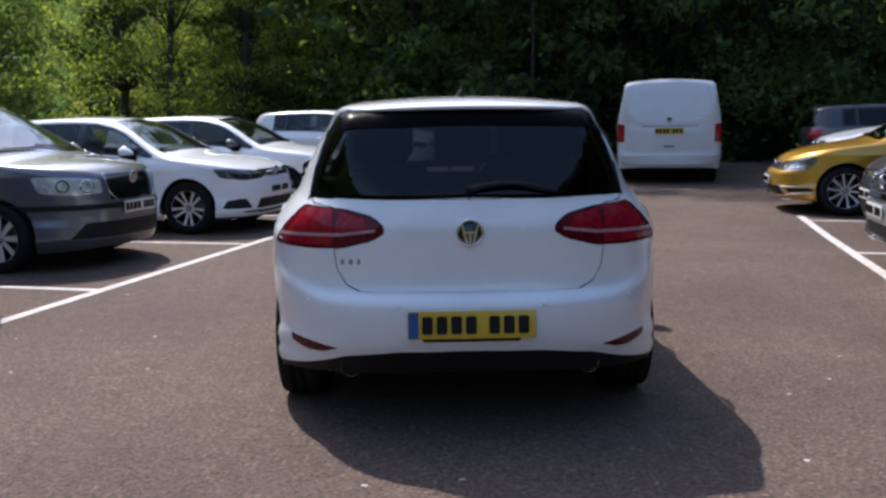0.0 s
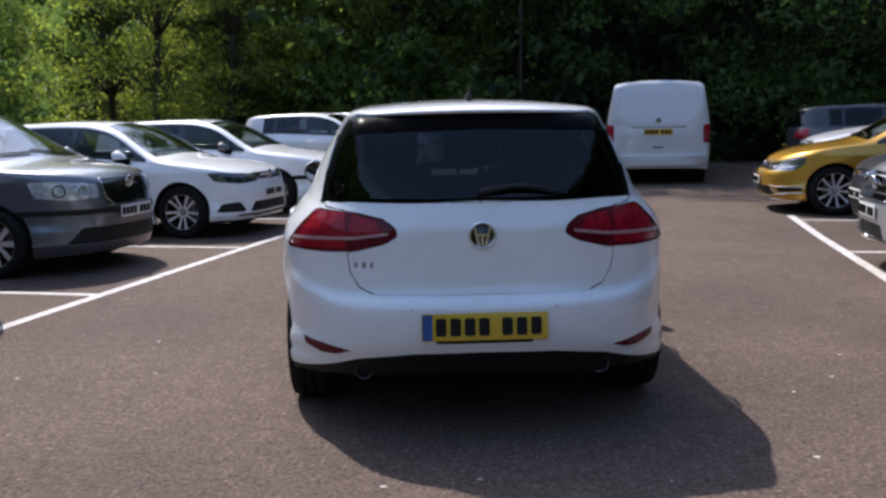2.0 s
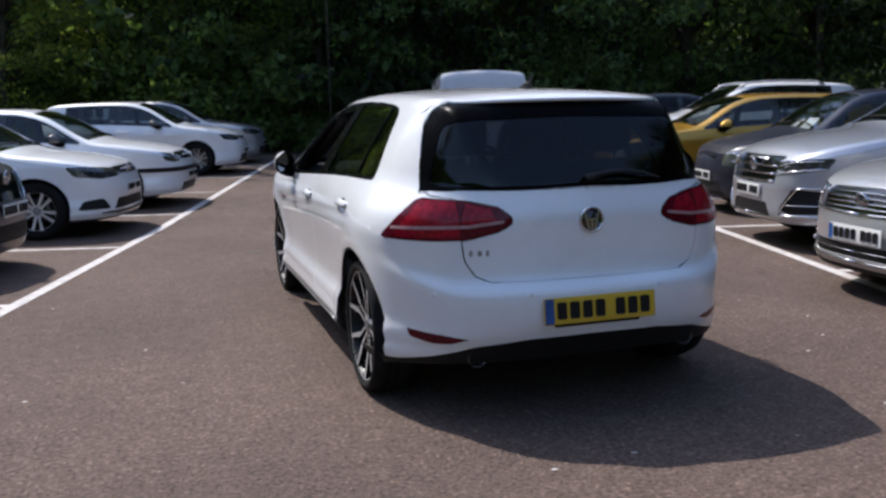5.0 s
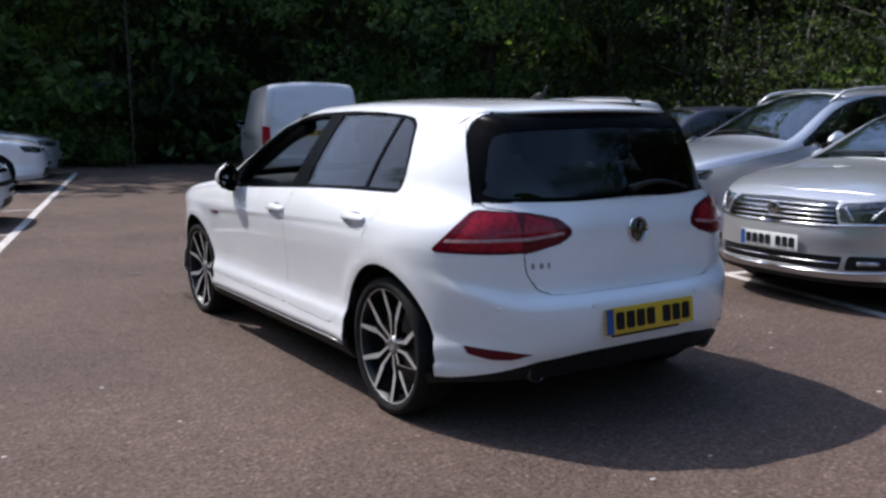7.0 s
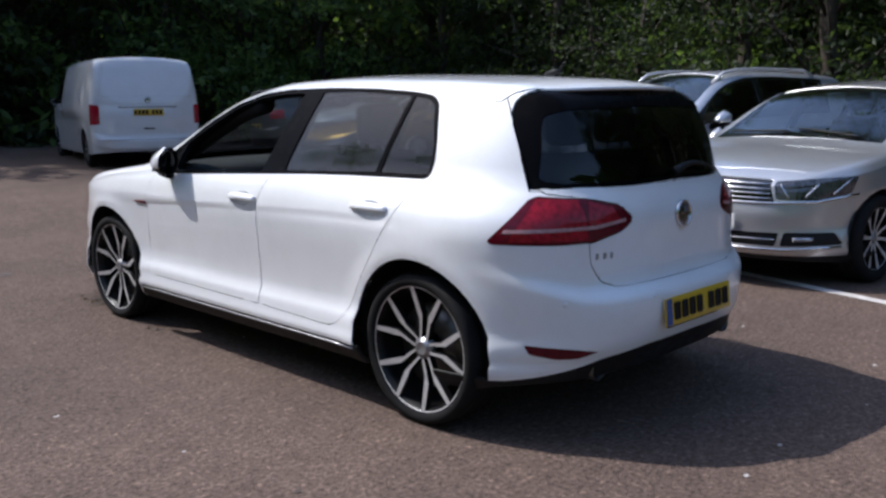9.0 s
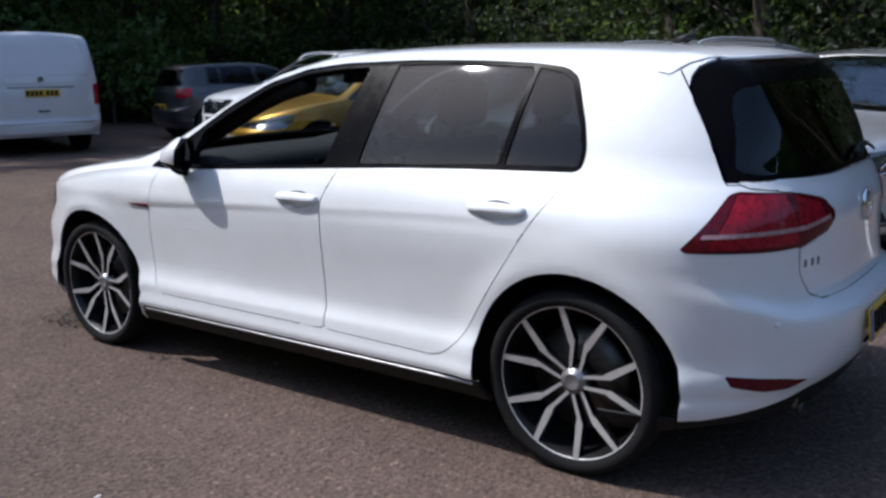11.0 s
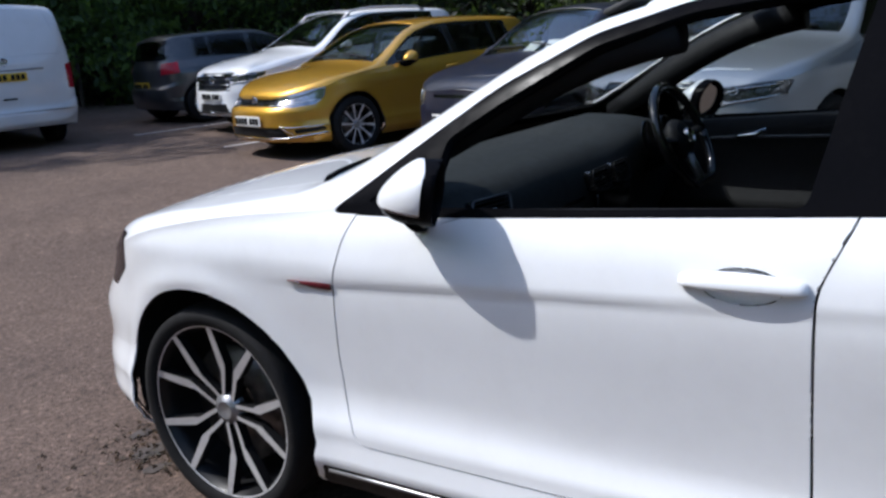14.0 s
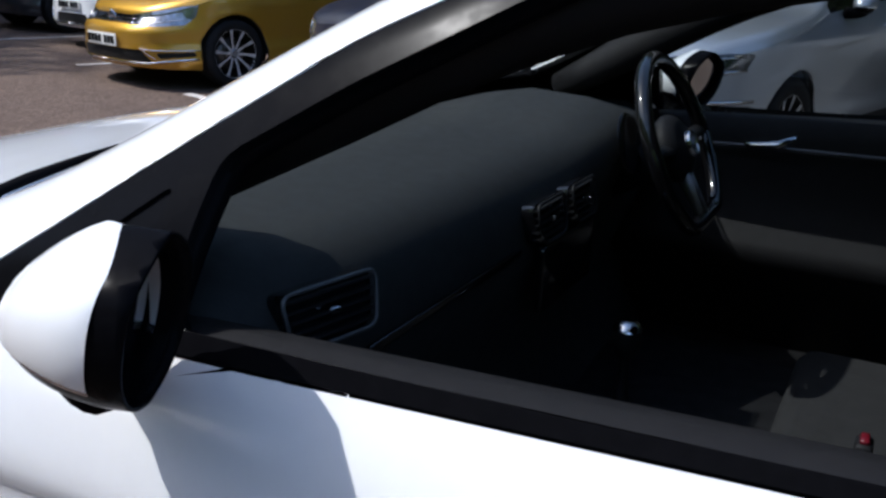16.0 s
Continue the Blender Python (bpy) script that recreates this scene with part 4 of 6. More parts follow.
def hero_car(name, label, s, place=None):
    """The white hatchback in the lane, with its cabin and an open front window."""
    root = thing(name, label, "car")
    k = Skin(s)
    L, W = s["length"], s["half"]
    cut = k.cut
    near_rear = lambda c: c.y < 0.75
    cut(DOOR_F, "side", rounded([(1.845, 0.320), (2.90, 0.324), (2.945, 0.42), (2.950, 0.56), (2.935, 0.74), (2.90, 0.86), (2.86, 0.93), (1.775, 0.985), (1.815, 0.90), (1.846, 0.83), (1.848, 0.60)], 0.03))
    cut(DOOR_R, "side", rounded([(1.30, 0.310), (1.845, 0.320), (1.848, 0.60), (1.846, 0.83), (1.815, 0.90), (1.775, 0.985), (0.785, 1.0), (0.86, 0.883), (0.955, 0.745), (1.078, 0.560), (1.18, 0.395), (1.245, 0.332)], 0.03))
    cut(FRAME, "side", rounded([(2.957, 0.905), (2.755, 1.048), (2.56, 1.178), (2.35, 1.280), (2.15, 1.333), (1.95, 1.352), (1.6, 1.357), (1.3, 1.350), (1.05, 1.335), (0.93, 1.320), (0.872, 1.290),
                                (0.80, 1.14), (0.772, 1.05), (0.778, 0.986), (1.2, 0.979), (1.5, 0.970), (1.83, 0.954), (2.2, 0.935), (2.5, 0.919), (2.75, 0.907)], 0.03))
    cut(GLASS_F, "side", rounded([(1.878, 0.964), (2.3, 0.943), (2.670, 0.930), (2.664, 1.070), (2.55, 1.142), (2.34, 1.256), (2.14, 1.311), (1.955, 1.330), (1.802, 1.334)], 0.02))
    cut(GLASS_T, "side", rounded([(2.850, 0.932), (2.705, 0.930), (2.707, 1.042)], 0.015))
    cut(GLASS_R, "side", rounded([(1.092, 0.998), (1.706, 0.976), (1.668, 1.340), (1.4, 1.342), (1.058, 1.324)], 0.010))
    cut(GLASS_Q, "side", rounded([(1.066, 0.999), (1.036, 1.321), (0.945, 1.306), (0.893, 1.276), (0.816, 1.13), (0.791, 1.05), (0.793, 1.002)], 0.012))
    for hub in s["hubs"]:
        ahead, behind = (1.03, 1.13) if hub > 2 else (0.985, 1.04)
        cut(HOLE, "side", [(hub + (p - hub) * (ahead if p > hub else behind), q) for p, q in circle(hub, s["wheel"] - 0.008, s["arch"], 44)])
    cut(SKIRT, "side", [(1.04, 0.05), (3.09, 0.05), (3.02, 0.250), (1.10, 0.252)])
    wide = lambda y: 0.885 - 0.47 * (k.top(y) - k.crown(y) - k.belt(y)) - 0.125
    cut(HOOD, "top", rounded([(0.1, 4.10), (-0.50, 4.03), (-0.64, 3.86), (-0.695, 3.5), (-0.692, 3.062), (-0.45, 3.13), (0.1, 3.17)], 0.01))
    cut(COWL, "top", [(0.1, 3.172), (-0.45, 3.132), (-0.692, 3.064), (-0.745, 3.062), (-0.745, 3.015), (-0.71, 2.955), (-0.45, 3.01), (0.1, 3.05)])
    cut(SCREEN, "top", [(-wide(y) * (1 - 0.055 * max(0.0, (y - 2.5) / 0.465)), y) for y in np.linspace(2.26, 2.965, 8)] + [(-0.45, 3.025), (0.1, 3.06), (0.1, 2.24)])
    cut(GATE, "rear", rounded([(0.1, 0.588), (-0.455, 0.590), (-0.515, 0.615), (-0.555, 0.68), (-0.568, 0.78), (-0.575, 0.935), (-0.664, 0.948), (-0.664, 0.968), (0.1, 0.968)], 0.01), where=near_rear)
    cut(GATE, "rear_corner", [(0.2, 0.958), (-0.722, 0.958), (-0.790, 1.300), (-0.80, 1.42), (0.2, 1.42)], where=lambda c: c.y < 0.56)
    # black border; its top band also paints the shade under the spoiler
    cut(FRIT_SHADE, "rear_corner", [(0.2, 0.968), (-0.55, 0.970), (-0.720, 0.968), (-0.774, 1.205), (-0.774, 1.250), (-0.762, 1.285), (-0.738, 1.312), (-0.70, 1.330), (-0.64, 1.345), (-0.60, 1.42), (0.2, 1.42)], where=lambda c: c.y < 0.56)
    cut(BACKLIGHT, "rear", rounded([(0.1, 0.985), (-0.60, 0.985), (-0.655, 1.00), (-0.59, 1.20), (-0.565, 1.245), (-0.50, 1.262), (0.1, 1.275)], 0.02), {FRIT_SHADE}, where=lambda c: c.y < 0.56)
    cut(TRIM, "top", [(0.1, 0.345), (-0.15, 0.35), (-0.30, 0.366), (-0.42, 0.392), (-0.50, 0.428), (-0.552, 0.478), (-0.60, 0.56), (-0.60, 0.60), (-0.50, 0.55), (-0.30, 0.522), (0.1, 0.51)], {BODY, GATE, BACKLIGHT, FRIT_SHADE}, where=lambda c: c.z > 1.15)
    lamp = [(-0.316, 0.832), (-0.320, 0.858), (-0.37, 0.900), (-0.492, 0.928), (-0.690, 0.942), (-0.722, 0.933), (-0.886, 0.778), (-0.870, 0.768), (-0.6, 0.764), (-0.477, 0.768), (-0.36, 0.802)]
    cut(TAIL, "rear_corner", rounded(lamp, 0.012, 2))
    inner = [(0.1, 0.70), (-0.568, 0.70), (-0.568, 1.0), (0.1, 1.0)]
    cut(TAIL_IN, "rear", inner, {TAIL})
    cut(TAIL_HOT, "rear_corner", [(-0.45, 0.777), (-0.81, 0.777), (-0.70, 0.932), (-0.45, 0.925)], {TAIL})
    cut(TAIL_IN_HOT, "rear_corner", [(-0.36, 0.835), (-0.50, 0.815), (-0.50, 0.92), (-0.40, 0.895)], {TAIL_IN})
    for t, z in ((TAIL, STRIPE), (TAIL_HOT, STRIPE), (TAIL_IN, STRIPE_IN), (TAIL_IN_HOT, STRIPE_IN)):
        cut(z, "rear_corner", [(-0.345, 0.849), (-0.47, 0.831), (-0.82, 0.822), (-0.83, 0.808), (-0.47, 0.817), (-0.345, 0.836)], {t})
    cut(REFLECTOR, "rear_corner", rounded([(-0.455, 0.352), (-0.56, 0.370), (-0.745, 0.386), (-0.725, 0.352), (-0.62, 0.330), (-0.54, 0.330)], 0.008, 2))
    cut(DIFFUSER, "rear", [(0.1, 0.350), (-0.30, 0.344), (-0.52, 0.318), (-0.68, 0.270), (-0.80, 0.240), (-1.0, 0.232), (-1.0, 0.0), (0.1, 0.0)], where=near_rear)
    cut(HEADLAMP, "front_corner", rounded([(1.585, 0.80), (1.72, 0.79), (2.0, 0.735), (2.14, 0.70), (2.14, 0.615), (1.95, 0.60), (1.70, 0.615), (1.60, 0.69)], 0.012, 2))
    cut(GRILLE, "front", rounded([(0.1, 0.625), (-0.40, 0.635), (-0.40, 0.70), (0.1, 0.69)], 0.01))
    cut(LOWER, "front", rounded([(0.1, 0.27), (-0.72, 0.27), (-0.62, 0.42), (0.1, 0.44)], 0.02))
    cut(CHROME_STRIP, "front", [(0.1, 0.0), (-1.0, 0.0), (-1.0, 0.215), (0.1, 0.215)], where=lambda c: c.y > 3.95)
    for (y, z), mark in zip(s["handles"], (RECESS, RECESS_R)):
        cut(mark, "side", [(y + 0.072 * math.cos(a), z - 0.006 + 0.030 * math.sin(a)) for a in (2 * math.pi * j / 24 for j in range(24))])
    add = k.add
    add(root, "body", BODY, "white", "both", gap=0.0012, flange=0.005)
    for mode, sg in (("left", -1), ("right", 1)):
        for tag, nm in ((DOOR_F, "front_door"), (DOOR_R, "rear_door")):
            door = add(root, nm, tag, "white", mode, gap=0.0032)
            y, z = s["handles"][0 if tag == DOOR_F else 1]
            door_handle(door, k, y, z, sg, "white", 0.225, False)
            add(door, "handle_recess", RECESS if tag == DOOR_F else RECESS_R, "white", mode, offset=-0.0105, gap=-0.006, flange=0)
        add(root, "window_frame", FRAME, "trim_black", mode, offset=-0.001, gap=0, flange=0.030)
        if sg > 0:
            add(root, "front_window", GLASS_F, "tint", mode, offset=-0.006, gap=0, flange=0.004)
        add(root, "rear_window", GLASS_R, "mid_tint", mode, "dark tinted rear door window", offset=-0.006, gap=0, flange=0.004)
        add(root, "quarter_window", GLASS_Q, "dark_tint", mode, offset=-0.006, gap=0, flange=0.004)
        add(root, "mirror_window", GLASS_T, "trim_black", mode, offset=-0.005, gap=0, flange=0.004)
        add(root, "side_skirt", SKIRT, "black", mode, offset=0.004)
        lampo = add(root, "tail_lamp", TAIL, "dark_red_lens", mode, "dark red tail lamp with a pale stripe", offset=0.003, flange=0.03)
        o = add(root, "lamp_cell", TAIL_HOT, "red_lens", mode, "bright red lamp cell", offset=0.003, gap=0.0005, flange=0.004)
        o.parent = lampo
        o = add(root, "lamp_stripe", {STRIPE}, "clear_lens", mode, "pale lamp stripe", offset=0.004, gap=0.0005, flange=0.004)
        o.parent = lampo
        add(root, "reflector", REFLECTOR, "dark_red_lens", mode, offset=0.001)
        add(root, "headlamp", HEADLAMP, "smoked_lamp", mode, "dark smoked headlamp", flange=0.02)
        mirror_housing(root, (sg * 0.935, 2.622, 0.985), sg, "white", 0.95)
        pts = []
        for j in range(13):
            h = k.drop((-2, 1.12 + 1.88 * j / 12, 0.240), (1, 0, 0))
            pts.append((-sg * (h.x - 0.006), h.y, h.z))
        part("sill_strip", tube(bmesh.new(), pts, 0.0055, 6), "alloy_grey", root)
        bm = bmesh.new()
        strip = [(3.078, 0.737), (3.0, 0.740), (2.940, 0.740), (2.940, 0.724), (2.99, 0.725)]
        skin_x = lambda y, z: k.drop((-2, y, z), (1, 0, 0)).x
        prism(bm, strip, lambda a, b, d: (-sg * (skin_x(a, b) - d), a, b), 0.006, 0.001)
        fb = part("wing_badge", bm, "red_paint", root, "slim red and chrome wing badge")
        bm = bmesh.new()
        prism(bm, [(3.075, 0.7362), (3.035, 0.7380), (3.035, 0.7315)], lambda a, b, d: (-sg * (skin_x(a, b) - d), a, b), 0.0072)
        part("badge_flash", bm, "chrome", fb)
    gate = add(root, "tailgate", GATE, "white", "both", gap=0.0048)
    for mode, sg in (("left", -1), ("right", 1)):
        o = add(gate, "inner_tail_lamp", TAIL_IN, "dark_red_lens", mode, offset=0.003, flange=0.02)
        c = add(o, "lamp_cell", TAIL_IN_HOT, "red_lens", mode, "bright red lamp cell", offset=0.003, gap=0.0005, flange=0.004)
        c = add(o, "lamp_stripe", STRIPE_IN, "clear_lens", mode, "pale lamp stripe", offset=0.004, gap=0.0005, flange=0.004)
    add(gate, "screen_border", FRIT_SHADE, "trim_black", "both", "gloss black border round the rear screen, its top band standing for spoiler shade", offset=-0.006, gap=0.0005, flange=0.012)
    add(gate, "rear_screen", BACKLIGHT, "dark_tint", "both", "dark tinted rear screen", offset=-0.010, gap=0.001, flange=0.012)
    add(root, "hood", HOOD, "white", "both", gap=0.0022)
    add(root, "windscreen", SCREEN, "clear", "both", offset=-0.003)
    add(root, "scuttle", COWL, "scuttle", "both", offset=-0.003)
    # added black strips stand in for the dark gap behind the hood
    for sg in (-1, 1):
        pts = []
        for x, y in ((0.745, 3.052), (0.70, 3.078), (0.64, 3.098), (0.56, 3.118), (0.45, 3.142)):
            h = k.drop((-x, y, 3), (0, 0, -1))
            pts.append((sg * x, y, h.z + 0.002))
        part("hood_gap_strip", tube(bmesh.new(), pts, [0.006, 0.011, 0.012, 0.010, 0.006], 8), "scuttle", root)
    add(root, "diffuser", DIFFUSER, "black", "both", offset=-0.002)
    add(root, "grille", GRILLE, "gloss_black", "both", offset=-0.012)
    add(root, "lower_grille", LOWER, "black", "both", offset=-0.012)
    add(root, "front_lip", CHROME_STRIP, "black", "both", offset=0.004)
    add(root, "cabin_lining", INNER - {COWL}, "cabin", "both", gap=0, flange=0, offset=-0.017)
    underside(root, s)
    add(gate, "roof_spoiler", TRIM, "white", "both", offset=0.003, gap=0.0015, flange=0.03)
    edge = [(0.0, 0.345), (0.15, 0.35), (0.30, 0.366), (0.42, 0.392), (0.50, 0.428), (0.552, 0.478)]
    bm = bmesh.new()
    rows = []
    for x, y in [(-a, b) for a, b in edge[:0:-1]] + edge:
        h = k.drop((-abs(x) - 1e-4, y + 0.02, 3), (0, 0, -1))
        reach = 0.004 + 0.048 * (1 - (abs(x) / 0.56) ** 4)
        rows.append([bm.verts.new((x, h.y + dy, h.z + dz)) for dy, dz in ((0.02, 0.0045), (-reach * 0.6, 0.001), (-reach, -0.006), (-reach, -0.014), (0.0, -0.022))])
    for a, b in zip(rows, rows[1:]):
        for j in range(5):
            bm.faces.new((a[j], b[j], b[(j + 1) % 5], a[(j + 1) % 5]))
    bm.faces.new(rows[0])
    bm.faces.new(rows[-1])
    bmesh.ops.recalc_face_normals(bm, faces=bm.faces)
    part("spoiler_lip", bm, "white", gate)
    # aerial
    hit = k.drop((-0.001, 0.75, 3), (0, 0, -1))
    bm = bmesh.new()
    tube(bm, [(0, 0.79, hit.z - 0.005), (0, 0.75, hit.z + 0.016), (0, 0.715, hit.z + 0.024)], [0.022, 0.016, 0.008], 10, 1.2)
    tube(bm, [(0, 0.735, hit.z + 0.015), (0, 0.69, hit.z + 0.065)], [0.006, 0.004], 8)
    part("aerial", bm, "black", root)
    # rear wiper
    bm = bmesh.new()
    pts = []
    for j in range(9):
        x = -0.005 + 0.37 * j / 8
        z = 1.005 + 0.030 * math.sin(math.pi * min(1, j / 8)) - 0.012 * j / 8
        h = k.drop((-abs(x) - 1e-3, -1, z), (0, 1, 0))
        pts.append((x, h.y - 0.016, z))
    tube(bm, pts, [0.020, 0.016, 0.013, 0.012, 0.011, 0.010, 0.009, 0.008, 0.006], 8, 0.7)
    part("rear_wiper", bm, "black", gate)
    number_plate(root, (0, k.drop((-0.2, -1, 0.47), (0, 1, 0)).y - 0.014, 0.467), 0, "plate_yellow", (0.52, 0.112), True, -6)
    bm = box(bmesh.new(), (-0.20, 0.006, 0.392), (0.20, 0.03, 0.409), 0.004, 1)
    part("plate_holder", bm, "black", root)
    badge(gate, (0, k.drop((-0.01, -1, 0.833), (0, 1, 0)).y - 0.006, 0.833), 0, 0.056, -3)
    for j in range(3):
        x = -0.535 + 0.034 * j
        h = k.drop((x, -1, 0.712), (0, 1, 0))
        bm = box(bmesh.new(), (x, h.y - 0.005, 0.700), (x + 0.028 - 0.014 * (j == 2), h.y + 0.002, 0.725), 0.003, 1)
        part("badge_bar", bm, "alloy_grey", gate, smooth=False)
    for x in (-0.68, -0.30, 0.30, 0.68):
        h = k.drop((-abs(x), -1, 0.545), (0, 1, 0))
        n = k.normal(h)
        n = Vector((math.copysign(n.x, x), n.y, n.z)) if x > 0 else n
        o = part("parking_sensor", lathe(bmesh.new(), [(0.0, -0.002), (0.010, -0.002), (0.0115, 0.001)], 16, "y"), "white", root)
        o.matrix_basis = Matrix.Translation((x, h.y, h.z)) @ n.to_track_quat("-Y", "Z").to_matrix().to_4x4()
    for x in (-0.505, 0.505):
        bm = lathe(bmesh.new(), [(0.036, 0.16), (0.042, 0.16), (0.042, 0.0), (0.040, -0.004), (0.037, 0.0), (0.035, 0.15), (0.0, 0.15)], 26, "y")
        o = part("tailpipe", bm, "iron", root)
        o.matrix_basis = Matrix.Translation((x, 0.13, 0.262))
    for tr, side, hub in ((0.20, -1, 0), (2.1, 1, 0), (0.33, -1, 1), (1.2, 1, 1)):
        w = wheel(root, (side * s["track"], s["hubs"][hub], s["wheel"] - RIDE), s["wheel"], 0.262, "split", "alloy", side, tr)
    for side in (-1, 1):
        for hub in (0, 1):
            bm = box(bmesh.new(), (-0.02, -0.035, -0.07), (0.02, 0.035, 0.07), 0.012, 2)
            o = part("brake_caliper", bm, "iron", root)
            o.matrix_basis = Matrix.Translation((side * 0.755, s["hubs"][hub] + (0.125 if hub == 0 else -0.125), s["wheel"] - RIDE + 0.02))
    hero_cabin(root, s, k)
    k.bm.free()
    if place is not None:
        root.matrix_basis = place
    return root


def vent(root, at, w, h, turn, rim="dull_trim"):
    """An air vent: a dark box with a satin rim and slats."""
    bm = bmesh.new()
    ring = rounded([(-w * 0.86, -h), (w * 0.86, -h), (w, h), (-w, h)], h * 0.5, 4)
    tube(bm, [(a, 0, b) for a, b in ring + ring[:1]], 0.0025, 6)
    o = part("air_vent", bm, rim, root, "air vent with a satin silver rim")
    o.matrix_basis = Matrix.Translation(at) @ Euler((radians(-12), 0, radians(turn))).to_matrix().to_4x4()
    bm = prism(bmesh.new(), ring, lambda a, b, d: (a, 0.03 - d, b), 0.02)
    part("vent_box", bm, "gloss_black", o, smooth=False)
    for j in range(-2, 3):
        bm = box(bmesh.new(), (-w * 0.92, 0.002, j * h * 0.36 - 0.0015), (w * 0.92, 0.018, j * h * 0.36 + 0.0015))
        part("vent_slat", bm, "cabin", o, smooth=False)
    bm = box(bmesh.new(), (-0.007, -0.003, -0.004), (0.007, 0.006, 0.004), 0.001, 1)
    part("vent_slider", bm, "chrome", o, smooth=False)
    return o


def hero_cabin(root, s, k):
    """The dark cabin: dashboard, wheel on the right, seats, door cards, console and gear lever."""
    bm = bmesh.new()
    prof = [(2.62, 0.40), (2.70, 0.60), (2.66, 0.70), (2.625, 0.80), (2.632, 0.885), (2.66, 0.928), (2.72, 0.948), (2.85, 0.955), (3.0, 0.960), (3.0, 0.40)]
    n = 24
    rows = []
    for j in range(n + 1):
        x = -0.775 + 1.55 * j / n
        hood = math.exp(-((x - 0.36) / 0.17) ** 4)
        sag = 0.012 * (x / 0.775) ** 2
        rows.append([bm.verts.new((x, y - 0.05 * hood * (0.80 < z < 0.935) - 0.02 * math.exp(-(x / 0.2) ** 2) * (z < 0.85) + 0.03 * (x / 0.775) ** 2, z + 0.040 * hood * (z > 0.88) * (y < 2.9) - sag)) for y, z in prof])
    for a, b in zip(rows, rows[1:]):
        for j in range(len(prof) - 1):
            bm.faces.new((a[j], b[j], b[j + 1], a[j + 1]))
    bm.faces.new(rows[0])
    bm.faces.new(rows[-1][::-1])
    bmesh.ops.recalc_face_normals(bm, faces=bm.faces)
    dash = part("dashboard", bm, "dash", root, "soft black dashboard")
    vent(dash, (-0.635, 2.628, 0.882), 0.070, 0.032, -12)
    vent(dash, (-0.075, 2.592, 0.860), 0.058, 0.032, 0, "black")
    vent(dash, (0.075, 2.592, 0.860), 0.058, 0.032, 0, "black")
    vent(dash, (0.635, 2.628, 0.882), 0.070, 0.032, 12)
    bm = prism(bmesh.new(), rounded([(-0.12, -0.055), (0.12, -0.055), (0.12, 0.055), (-0.12, 0.055)], 0.008), lambda a, b, d: (a, 2.600 - d, 0.765 + b), 0.012, 0.002)
    part("screen_unit", bm, "gloss_black", dash)
    bm = prism(bmesh.new(), rounded([(-0.58, -0.006), (-0.14, -0.006), (-0.14, 0.006), (-0.58, 0.006)], 0.004), lambda a, b, d: (a, 2.622 - d, 0.815 + b), 0.006, 0.001)
    part("trim_strip", bm, "gloss_black", dash)
    for x in (0.28, 0.44):
        bm = lathe(bmesh.new(), [(0.060, 0.0), (0.056, -0.008), (0.050, 0.0), (0.0, 0.004)], 28, "y")
        o = part("instrument_dial", bm, "gloss_black", dash)
        o.matrix_basis = Matrix.Translation((x, 2.585, 0.925)) @ Matrix.Rotation(radians(-15), 4, "X")
    steering_wheel(root, (0.37, 2.505, 0.915))
    for x in (-0.365, 0.365):
        seat(root, (x, 1.98, 0.40))
    seat(root, (0, 1.12, 0.40), bench=True)
    bm = box(bmesh.new(), (-0.105, 1.55, 0.30), (0.105, 2.64, 0.50), 0.03, 3)
    con = part("centre_console", bm, "cabin", root)
    bm = lathe(bmesh.new(), [(0.045, 0.0), (0.020, 0.05), (0.010, 0.10), (0.010, 0.15), (0.020, 0.16), (0.026, 0.18), (0.024, 0.205)], 20, "z")
    o = part("gear_lever", bm, "cabin", con)
    o.matrix_basis = Matrix.Translation((0.0, 2.475, 0.465))
    bm = lathe(bmesh.new(), [(0.025, 0.203), (0.020, 0.214), (0.0, 0.217)], 20, "z")
    o2 = part("lever_cap", bm, "chrome", con, "chrome gear lever cap")
    o2.matrix_basis = o.matrix_basis.copy()
    bm = box(bmesh.new(), (-0.02, -0.012, 0), (0.02, 0.012, 0.07), 0.006, 2)
    o = part("belt_buckle", bm, "cabin", root)
    o.matrix_basis = Matrix.Translation((-0.15, 2.095, 0.575))
    bm = box(bmesh.new(), (-0.014, -0.006, 0.068), (0.014, 0.006, 0.076), 0.002, 1)
    part("buckle_button", bm, "red_paint", o)
    for sg in (-1, 1):
        bm = bmesh.new()
        rows = []
        for j in range(13):
            y = 1.86 + 1.06 * j / 12
            top = k.belt(y) - 0.002
            pr = ((0.795, 0.34), (0.755, 0.36), (0.745, 0.55), (0.690, 0.60), (0.688, 0.655), (0.742, 0.69), (0.738, 0.80), (0.752, top - 0.05), (0.772, top - 0.008), (0.80, top - 0.002), (0.822, top - 0.004))
            rows.append([bm.verts.new((sg * x, y, z)) for x, z in pr])
        for a, b in zip(rows, rows[1:]):
            for j in range(len(pr) - 1):
                bm.faces.new((a[j], b[j], b[j + 1], a[j + 1]))
        bmesh.ops.recalc_face_normals(bm, faces=bm.faces)
        card = part("door_card", bm, "cabin", root, "black door trim with an armrest")
        bm = bmesh.new()
        tube(bm, [(sg * 0.728, 2.56, 0.862), (sg * 0.722, 2.45, 0.868), (sg * 0.728, 2.2, 0.872), (sg * 0.735, 1.95, 0.876)], 0.0045, 8)
        part("trim_strip", bm, "dull_trim", card)
        bm = bmesh.new()
